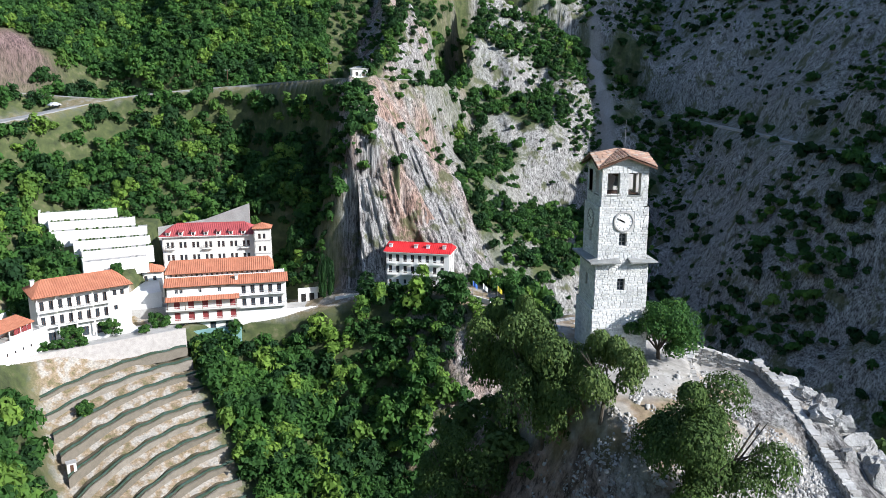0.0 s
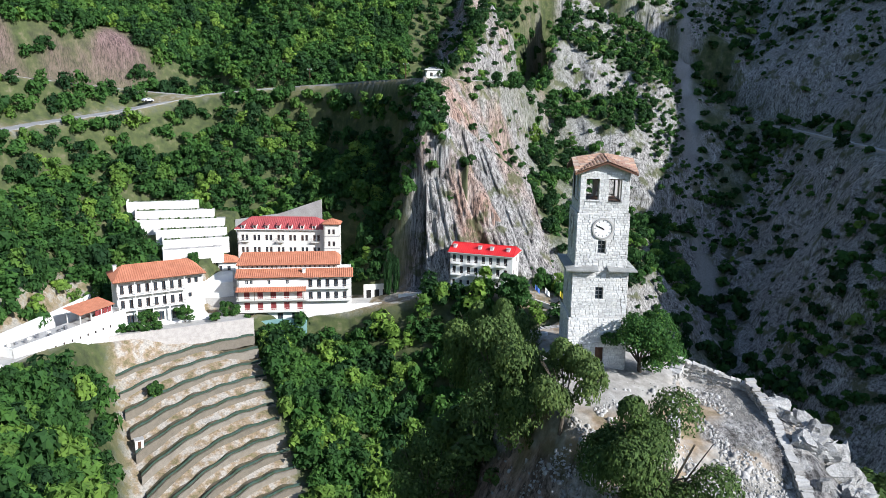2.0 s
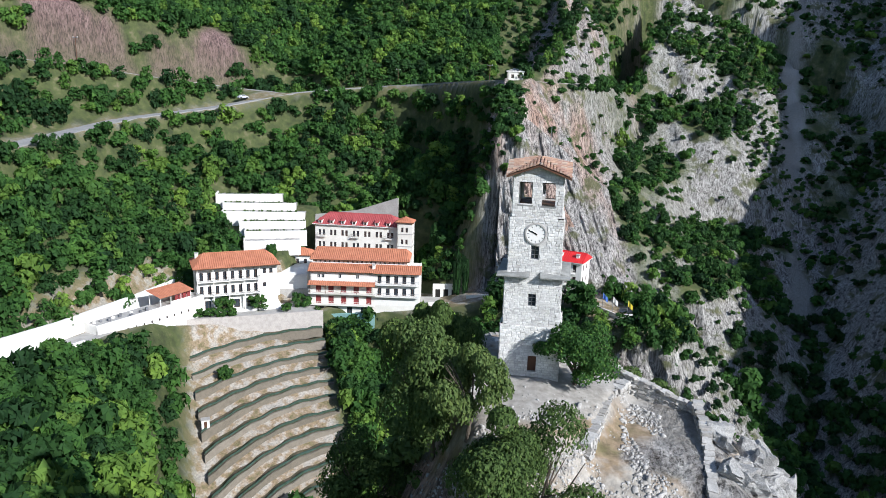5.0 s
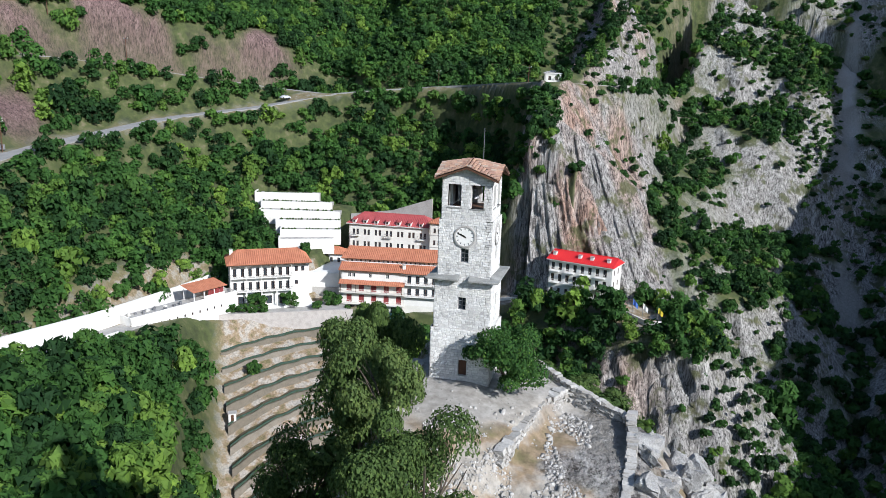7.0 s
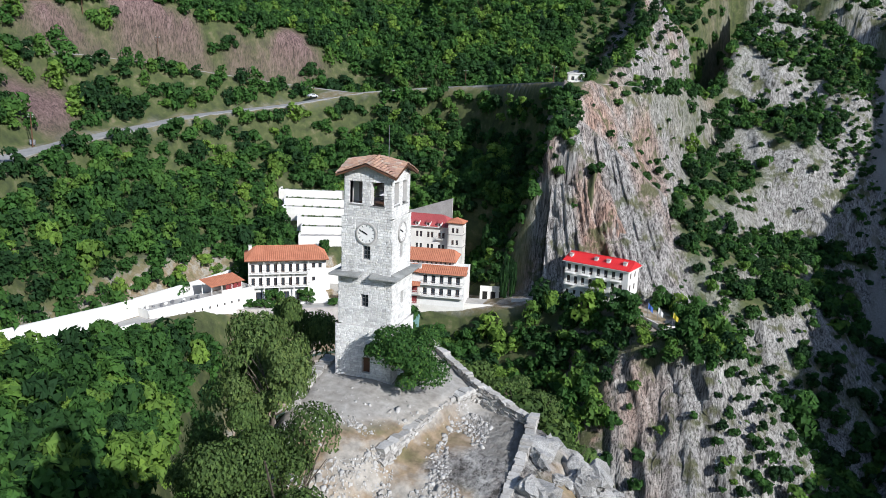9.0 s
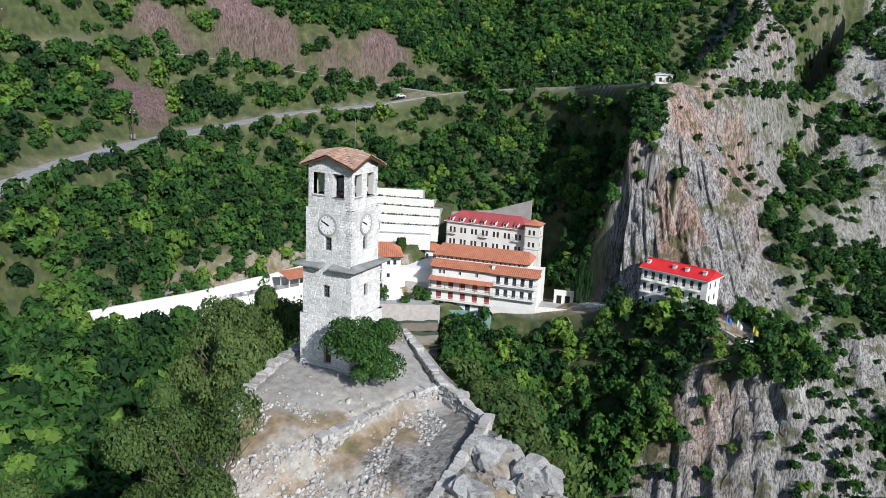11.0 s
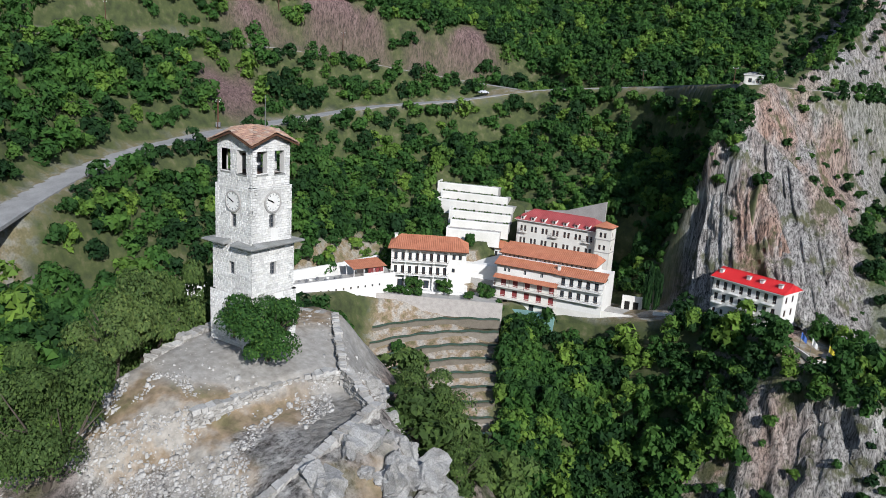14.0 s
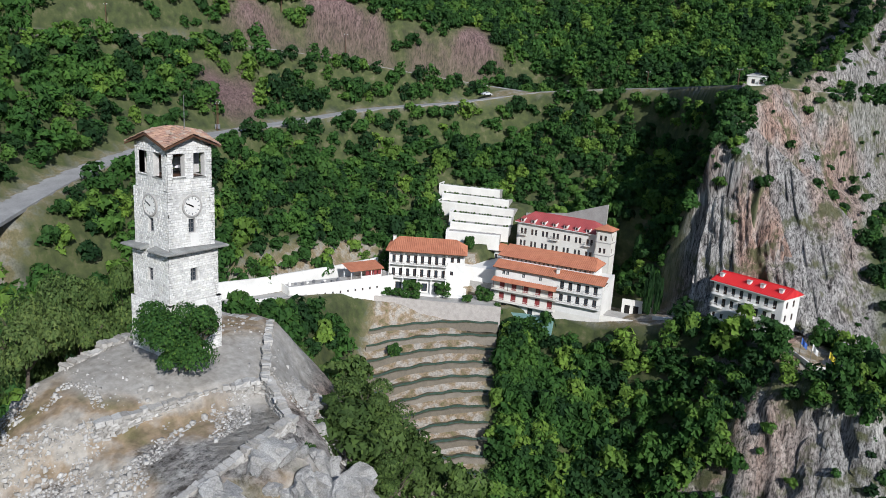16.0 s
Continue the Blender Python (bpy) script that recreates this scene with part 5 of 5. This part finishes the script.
for x in (0.1, 3.3, 6.5, 9.7):
    for y in (0.1, 4.3):
        part("post", box(x - 0.1, y - 0.1, 0, x + 0.1, y + 0.1, 2.7), M_white, kiosk)
for i in range(4):
    part("blind", box(4.6 + 1.3 * i, 0.02, 1.0, 5.7 + 1.3 * i, 0.08, 2.3), M_redwood, kiosk, "red roller blind")
part("low_wall", box(3.4, 0.0, 0, 9.9, 0.25, 0.95), M_white, kiosk)
part("back_wall", box(3.4, 4.2, 0, 9.9, 4.5, 2.7), M_white, kiosk)
bm = bmesh.new()
tiles = bmesh.new()
tiled_slope(bm, (-0.5, -0.7, 2.7), (10.4, -0.7, 2.7), (10.4, 4.9, 3.9), (-0.5, 4.9, 3.9), rows=tiles)
part("tiling", tiles, M_tile, part("roof", bm, M_tile, kiosk))["kind"] = "stuff"
for i in range(9):
    x = 2 + 1.7 * i
    ob = part("roof_tank", box(-0.4, -0.3, 0, 0.4, 0.3, random.uniform(0.4, 1.0), 0.04), M_metal if i % 3 else M_white)
    ob.matrix_basis = Wb.matrix_basis @ pose(x, random.uniform(1.2, 4.5), 6.34, 0, 0, random.uniform(0, 90))
    tagged(ob, "small grey box standing on the flat roof", "box", "boxes on the flat roof")


def white_wall(name, line, thick, hgt, mat, label, below=3.0):
    bm = bmesh.new()
    rows = []
    for i, p in enumerate(line):
        a, b = Vector(line[max(0, i - 1)]), Vector(line[min(len(line) - 1, i + 1)])
        s = Vector(((b - a).y, -(b - a).x, 0)).normalized() * thick / 2
        p = Vector(p)
        rows.append([bm.verts.new(v) for v in (p - s - Vector((0, 0, below)), p + s - Vector((0, 0, below)), p + s + Vector((0, 0, hgt)), p - s + Vector((0, 0, hgt)))])
    for a, b in zip(rows, rows[1:]):
        for k in range(4):
            bm.faces.new((a[k], b[k], b[(k + 1) % 4], a[(k + 1) % 4]))
    bm.faces.new(rows[0]), bm.faces.new(rows[-1][::-1])
    bmesh.ops.recalc_face_normals(bm, faces=bm.faces)
    ob = part(name, bm, mat)
    return tagged(ob, label, "wall", kind="structure")


white_wall("wall_lane", [(-104.5, 80, -39.5), (-102.8, 113, -42), (-100.6, 142, -44.5), (-99.2, 172, -46), (-98.2, 194, -46.5)], 0.6, 4.6, M_white, "tall white retaining wall along the lane")
white_wall("wall_valley", [(-98.2, 80, -39.5), (-96.5, 113, -42), (-94.4, 142, -44.5)], 0.4, 0.9, M_white, "low white parapet of the lane")
white_wall("wall_rear", [(-72, 232, -34), (-58, 233, -32), (-44, 232, -27)], 0.6, 5.0, M_concrete, "white retaining wall behind the rear wing", 8)
# yard and its retaining wall
yard = tagged(part("yard", box(-18, 0, -7, 18, 9.5, 0), M_concrete, at=pose(-72, 181, -48.3, 0, 0, 28.6)), "grey concrete yard in front of the guest house", "yard", kind="structure")
tagged(part("wall_yard", box(-18.5, -0.5, -7, 19, -0.01, 0.25), stone_material("retaining_stone", [(0.42, 0.38, 0.35), (0.5, 0.46, 0.42)]), at=pose(-72, 181, -48.3, 0, 0, 28.6)), "stone retaining wall above the garden terraces", "wall", kind="structure")
# burial terraces: white walls rising in steps
for i, (ax, bx) in enumerate(((-84, -69), (-86, -68.5), (-90, -70.5), (-98.3, -71.5), (-100.4, -76), (-105.3, -83.9))):
    a, b = Vector((ax, 203.5 + 5.1 * i, 0)), Vector((bx, 210.5 + 5.1 * i, 0))
    z = -35.4 + 1.9 * i
    ang = math.degrees(math.atan2((b - a).y, (b - a).x))
    ln = (b - a).length - random.uniform(0, 2.5)
    ter = empty("burial_terrace", pose(a.x, a.y, z, 0, 0, ang), "white terrace with low parapet and dark planted edge", "terrace", "burial terraces")
    part("front_wall", box(0, 0, -2.5, ln, 0.5, 1.9), M_cream, ter)
    part("parapet", box(0, 0.02, 1.9, ln, 0.3, 2.3), M_white, ter)
    part("floor", box(0, 0.51, -1, ln, 5.4, 1.8), M_concrete, ter)
    part("side_wall", box(-0.4, 0, -2.5, -0.01, 5.4, 2.6), M_white, ter)
    bm = bmesh.new()
    for j in range(int(ln / 0.9)):
        if random.random() < 0.7:
            x = 0.5 + 0.9 * j
            bmesh.ops.create_icosphere(bm, subdivisions=1, radius=random.uniform(0.25, 0.55), matrix=Matrix.Translation((x, 0.62, 2.3 + random.uniform(0, 0.2))))
    if i:
        hedge = part("planting", bm, M_oak, ter, "dark clipped plants")
        hedge["kind"] = "stuff"
    for j in range(6):
        if random.random() < 0.75:
            x = 2 + j * ln / 6.5 + random.uniform(-1, 1)
            part("slab", box(x, 1.6, 1.8, x + 1.0, 3.4, 2.2, 0.03), M_concrete, ter)
annex = empty("annex", pose(-74.5, 211.5, -42.5, 0, 0, 10.0), "small white annex with orange hipped roof", "building")
shell(annex, 8.0, 6.0, 4.2, [(1, 1.6, 1.9, 3.0), (3.2, 1.6, 4.1, 3.0), (5.6, 1.6, 6.5, 3.0)], [], M_white, M_wood, None, -6)
hip_roof(annex, -0.6, -0.6, 8.6, 6.6, 4.2, 1.6, 3.0, M_tile, "orange tiled hipped roof")
# terrace east of the main wing
terr = empty("forecourt", pose(-30.5, 199.4, -51, 0, 0, 14), "white walled forecourt with arched doorway", "terrace")
wall_with(terr, "front_wall", Matrix(), 13.0, -6, 4.4, [(2 + 2.4 * i, 1.0, 2.8 + 2.4 * i, 2.4) for i in range(4)], M_cream, M_wood)
part("floor", box(0, 0.36, -6, 13, 9, 3.5), M_concrete, terr)
part("east_wall", box(12.6, 0.36, -6, 13.0, 9, 4.4), M_cream, terr)
part("arcade", box(5, 8.6, 3.5, 13, 9, 7.5), M_cream, terr)
# Dark panels on the solid wall, standing in for the shade inside the arches.
for i in range(3):
    part("archway", box(5.8 + 2.4 * i, 8.5, 3.5, 7.2 + 2.4 * i, 8.59, 5.9, 0.02), M_dark, terr)
white_wall("wall_path", [(-17, 203.5, -45.5), (-10, 203.2, -44.5), (-3, 202.6, -42.5)], 0.35, 0.9, M_white, "low white wall of the path to the cliff house", 2)
white_wall("wall_lookout", [(15.5, 194.5, -41.5), (21, 189, -42), (24.5, 184.5, -42), (28, 186, -42)], 0.4, 0.9, M_cream, "low wall round the rocky lookout", 2)
M_flagb, M_flagy = plain("blue_cloth", (0.08, 0.17, 0.5)), plain("yellow_cloth", (0.6, 0.5, 0.05))
for x, y, mat, lab in ((20.5, 189.5, M_flagb, "blue and white flag on a pole"), (23.0, 187.8, M_white, "pale flag on a pole"), (26.6, 186.0, M_flagy, "yellow flag on a pole")):
    f = empty("flag", pose(x, y, at_ground(x, y) - 0.2), lab, "flag", "flags on the lookout")
    bm = bmesh.new()
    add_tube(bm, (0, 0, 0), (0, 0, 5.2), 0.06, 0.04, 6)
    part("pole", bm, M_metal, f)
    bm = bmesh.new()
    vs = [[bm.verts.new((0.05 + 0.25 * i, 0.12 * math.sin(1.7 * i), 5.1 - 1.5 * j - 0.28 * i * (1 - 0.2 * j))) for j in range(2)] for i in range(6)]
    for a, b in zip(vs, vs[1:]):
        bm.faces.new((a[0], b[0], b[1], a[1]))
    g = part("cloth", bm, mat, f)
    g.modifiers.new("thick", "SOLIDIFY").thickness = 0.02

# ---- garden terraces below the yard ----
def garden_point(u, s):
    return -72 + u * 0.88 + s * 0.48, 181 + u * 0.48 - s * 0.88


M_bed = plain("terrace_soil", (0.16, 0.12, 0.085), (0.07, 0.075, 0.035), 1.5, 0.95, 0, 0.6, 0.1, 0.4)
M_tstone = stone_material("terrace_stone", [(0.18, 0.155, 0.12), (0.24, 0.21, 0.17), (0.14, 0.12, 0.09)])
M_net = plain("green_netting", (0.05, 0.085, 0.07), (0.035, 0.06, 0.035), 3, 0.8)
for i in range(11):
    s0 = 2.6 + 4.2 * i
    bed, wl, net = bmesh.new(), bmesh.new(), bmesh.new()
    prev = None
    for j in range(25):
        u = 18.5 - (35 - 0.5 * i) * j / 24
        s = s0 + (0.010 + 0.0006 * i) * (18.5 - u) ** 2 * (0.5 + 0.06 * i)
        x, y = garden_point(u, s)
        xb, yb = garden_point(u, s - 3.2)
        z = -52.6 - 0.53 * s + 0.15 * math.sin(1.3 * j + i)
        row = [bed.verts.new(p) for p in ((x, y, z + 1.25), (xb, yb, z + 1.4))]
        x2, y2 = garden_point(u, s - 0.45)
        wr = [wl.verts.new(p) for p in ((x, y, z - 1.0), (x, y, z + 1.32 + random.uniform(-0.08, 0.08)), (x2, y2, z + 1.32 + random.uniform(-0.05, 0.05)), (x2, y2, z - 1.0))]
        xa, ya = garden_point(u, s - 0.9)
        xc_, yc_ = garden_point(u, s - 1.3)
        nr = [net.verts.new(p) for p in ((xa, ya, z + 1.3), (xa, ya, z + 1.7 + random.uniform(-0.1, 0.15)), (xc_, yc_, z + 1.7 + random.uniform(-0.1, 0.15)), (xc_, yc_, z + 1.3))]
        if prev:
            bed.faces.new((prev[0][0], row[0], row[1], prev[0][1]))
            for k in range(3):
                wl.faces.new((prev[1][k], wr[k], wr[k + 1], prev[1][k + 1]))
                net.faces.new((prev[2][k], nr[k], nr[k + 1], prev[2][k + 1]))
        prev = (row, wr, nr)
    gt = empty("garden_terrace", pose(0, 0, 0), "dry garden terrace with low stone wall and netted row", "terrace", "garden terraces")
    part("soil", bed, M_bed, gt)
    part("terrace_wall", wl, M_tstone, gt)
    part("netting", net, M_net, gt)
x, y = garden_point(-13.5, 27)
shed = empty("shed", pose(x, y, -66.4, 0, 0, 30), "tiny white garden shed with flat roof", "shed")
part("walls", box(-0.9, -0.7, -1, 0.9, 0.7, 2.1), M_white, shed)
part("door", box(-0.35, -0.74, 0.2, 0.35, -0.69, 1.8), M_wood, shed)
part("roof", box(-1.05, -0.85, 2.1, 1.05, 0.85, 2.22), M_concrete, shed)

# ---- hut on the ridge ----
hut = empty("hut", pose(-11.5, 242.5, 15.5, 0, 0, 8), "small pale stone hut with flat roof by the road", "hut")
shell(hut, 5.2, 4.0, 3.4, [(1.2, 1.2, 2.1, 2.4), (3.3, 1.2, 4.2, 2.4)], [], M_cream, M_wood, None, -3)
hip_roof(hut, -0.3, -0.3, 5.5, 4.3, 3.4, 0.7, 2.0, M_concrete, "grey slab roof")


# ---- garden trees and cypresses ----
def place(x, y, rad, tall, leaves, size, label, seed, tint, z=None, mat=None, stem=None, name="tree"):
    t = tree(x, y, rad, tall, leaves, size, mat or M_leaf, label, seed, tint, name, stem)
    if z is not None:
        t.location.z = z
    return t


for i, (u, s, rad) in enumerate(((-7.0, -4.6, 2.5), (2.0, -4.6, 2.6))):
    x, y = garden_point(u, s)
    place(x, y, rad, 4.6, 1500, 0.3, "round green tree on the yard before the guest house", 60 + i, 0.5, -48.3, None, 1.0)
for i, (u, s, rad) in enumerate(((-14, -2.5, 1.6), (-11, -2.0, 1.5), (-8.4, -1.6, 1.4), (-5.6, -1.5, 1.5), (9.5, -1.6, 1.5))):
    x, y = garden_point(u, s)
    place(x, y, rad, 2.6, 900, 0.3, "clipped green bush on the edge of the yard", 70 + i, 0.45, -48.4, None, 0.3, "bush")
x, y = garden_point(-8.5, 14)
place(x, y, 2.0, 4.6, 1300, 0.3, "single green tree on the garden terraces", 80, 0.45, -61.0, None, 0.8)
for i, (x, y, t) in enumerate(((-20.5, 209, 15), (-18.6, 210.5, 13), (-30.5, 226, 12))):
    place(x, y, 1.3, t, 1800, 0.34, "tall narrow dark cypress beside the forecourt", 90 + i, 0.05, None, None, 0.5)
for i, (x, y, r_, t) in enumerate(((-92, 200, 1.9, 4.5), (-87.5, 203, 1.6, 4.0), (-76, 204, 1.6, 4.5), (-62.5, 192.8, 2.4, 5.5), (-58, 191.0, 2.0, 4.5))):
    place(x, y, r_, t, 1100, 0.32, "leafy green tree beside the white walls", 100 + i, 0.4, None, None, 0.8)


# ---- along the upper roads ----
def pole(x, y, tall, label):
    p = empty("utility_pole", pose(x, y, at_ground(x, y) - 0.3), label, "utility pole", "utility poles along the road")
    bm = bmesh.new()
    add_tube(bm, (0, 0, 0), (0, 0, tall), 0.16, 0.1, 7)
    part("mast", bm, M_wood, p)
    part("crossarm", box(-0.9, -0.06, tall - 0.6, 0.9, 0.06, tall - 0.45), M_metal, p)
    for k in (-0.8, 0, 0.8):
        part("insulator", box(k - 0.06, -0.06, tall - 0.44, k + 0.06, 0.06, tall - 0.2), M_white, p)
    return p


for x, y, t in ((-143.5, 164, 9), (-145.5, 166, 9), (-171, 215, 9), (-158, 236, 9), (-177, 150, 10), (-60, 297, 9), (-20, 268, 9)):
    pole(x, y, t, "weathered wooden utility pole beside the mountain road")
ob = tagged(part("transformer", box(-0.7, -0.5, 0, 0.7, 0.5, 1.3, 0.05), M_metal), "grey transformer box slung between two poles", "transformer")
ob.matrix_basis = pose(-144.5, 165, at_ground(-144.5, 165) + 0.6, 0, 0, 40)
for x, y, w, d, h, roof, mat, lab, turn in ((-187, 151, 7.0, 6.0, 5.6, M_concrete, M_cream, "square stone house with flat slab roof beside the road", 60), (-198, 190, 8.0, 6.5, 4.2, M_bright_red, M_white, "white village house with red roof", 55), (-186, 168, 6.5, 6.0, 3.8, M_concrete, M_white, "small white village house with grey roof", 70)):
    z = max(at_ground(x, y), at_ground(x - 3, y))
    hs = empty("village_house", pose(x, y, z, 0, 0, turn), lab, "house", "village houses")
    shell(hs, w, d, h, [(1.0, 1.2, 2.0, 2.6), (w - 2.4, 1.2, w - 1.4, 2.6)] + ([(1.0, 3.7, 2.0, 4.9), (w - 2.4, 3.7, w - 1.4, 4.9)] if h > 5 else []), [(1.5, 1.2, 2.5, 2.6)], mat, M_wood, None, -4)
    hip_roof(hs, -0.5, -0.5, w + 0.5, d + 0.5, h, 0.9, 2.4, roof, "low hipped roof")


def car(x, y, z, turn, mat, label):
    c = empty("car", pose(x, y, z, 0, 0, turn), label, "car", "parked cars")
    bm = bmesh.new()
    prof = [(-2.1, 0.35), (-2.15, 0.75), (-1.5, 0.95), (-0.8, 1.42), (0.7, 1.45), (1.4, 0.98), (2.1, 0.85), (2.15, 0.35)]
    rows = [[bm.verts.new((px, sy * (0.82 if pz < 1.2 else 0.66), pz)) for px, pz in prof] for sy in (-1, 1)]
    bm.faces.new(rows[0]), bm.faces.new(rows[1][::-1])
    for i in range(len(prof)):
        j = (i + 1) % len(prof)
        bm.faces.new((rows[0][i], rows[1][i], rows[1][j], rows[0][j]))
    bmesh.ops.recalc_face_normals(bm, faces=bm.faces)
    bmesh.ops.bevel(bm, geom=list(bm.edges), offset=0.06, segments=2, affect="EDGES")
    part("body", bm, mat, c)
    for sx in (-1.3, 1.3):
        for sy in (-0.8, 0.8):
            bm = bmesh.new()
            add_tube(bm, (sx, sy - 0.1, 0.33), (sx, sy + 0.1, 0.33), 0.33, 0.33, 14)
            part("wheel", bm, M_dark, c)
    for sy in (-0.76, 0.76):
        part("side_window", box(-0.75, sy - 0.02, 1.0, 0.75, sy + 0.02, 1.32), M_glass, c)
    part("windscreen", box(0.95, -0.62, 1.02, 1.05, 0.62, 1.34), M_glass, c)


M_car1, M_car2 = plain("blue_car_paint", (0.16, 0.22, 0.34), None, 2, 0.3), plain("silver_car_paint", (0.55, 0.56, 0.58), None, 2, 0.3)
tagged(part("parking_yard", box(-8, -5, -5, 9, 6, 0), M_concrete, at=pose(-68.5, 203.5, -45.2, 0, 0, 12)), "pale concrete parking yard between the wings", "yard", kind="structure")
car(-67.5, 204.5, -45.2, 25, M_car1, "blue car parked in the yard")
car(-66.0, 201.5, -45.2, 20, M_car2, "silver car parked in the yard")
car(-113, 268, 6.6, 60, M_car2, "pale car on the mountain road")

tagged(part("upper_yard", box(-9, -5, -8, 13, 8, 0), M_white, at=pose(-77.5, 201, -41.0, 0, 0, 18)), "white paved yard between the guest house and the burial terraces", "yard", kind="structure")

# ---- stones and tiles of the tower, one by one where they face the path most ----
order = sorted(range(len(late_stones)), key=lambda i: (late_stones[i][0] != 0, abs(late_stones[i][1] - 6.2)))
single = set(order[:300])
rest = bmesh.new()
co, fc = [], []
for i, (k, z, q) in enumerate(late_stones):
    if i in single:
        stone_object(q, tower)
        continue
    me = STONE_MESHES[i % 8]
    b0 = len(co)
    co += [q @ v.co for v in me.vertices]
    fc += [[b0 + c for c in p.vertices] for p in me.polygons]
rest.free()
me = bpy.data.meshes.new("masonry")
me.from_pydata(co, [], fc)
me.materials.append(M_stone)
ob = new("masonry", me)
ob.parent = tower
ob["kind"] = "stuff"
arc = bmesh.new()
for sgn, rr in ((0, 0.085),):
    rows = [[arc.verts.new((rr * math.cos(math.pi * j / 4) * (1.0 if y == 0 else 0.85), y, 0.05 * math.sin(math.pi * j / 4))) for j in range(5)] for y in (0, 1)]
    for j in range(4):
        arc.faces.new((rows[0][j], rows[1][j], rows[1][j + 1], rows[0][j + 1]))
    arc.faces.new(rows[0])
tile_me = bpy.data.meshes.new("roof_tile")
arc.to_mesh(tile_me)
arc.free()
tile_me.materials.append(M_old_tile)
for p0, p1, n in late_tiles[:300]:
    y = p1 - p0
    x = y.cross(n).normalized()
    zz = x.cross(y.normalized())
    ob = new("roof_tile", tile_me)
    ob.parent = tower
    ob.matrix_basis = Matrix(((x.x, y.x, zz.x, p0.x), (x.y, y.y, zz.y, p0.y), (x.z, y.z, zz.z, p0.z), (0, 0, 0, 1)))
if len(late_tiles) > 300:
    co, fc = [], []
    for p0, p1, n in late_tiles[300:]:
        y = p1 - p0
        x = y.cross(n).normalized()
        zz = x.cross(y.normalized())
        q = Matrix(((x.x, y.x, zz.x, p0.x), (x.y, y.y, zz.y, p0.y), (x.z, y.z, zz.z, p0.z), (0, 0, 0, 1)))
        b0 = len(co)
        co += [q @ v.co for v in tile_me.vertices]
        fc += [[b0 + c for c in p.vertices] for p in tile_me.polygons]
    me = bpy.data.meshes.new("roof_tiles")
    me.from_pydata(co, [], fc)
    me.materials.append(M_old_tile)
    ob = new("roof_tiles", me)
    ob.parent = tower
    ob["kind"] = "stuff"
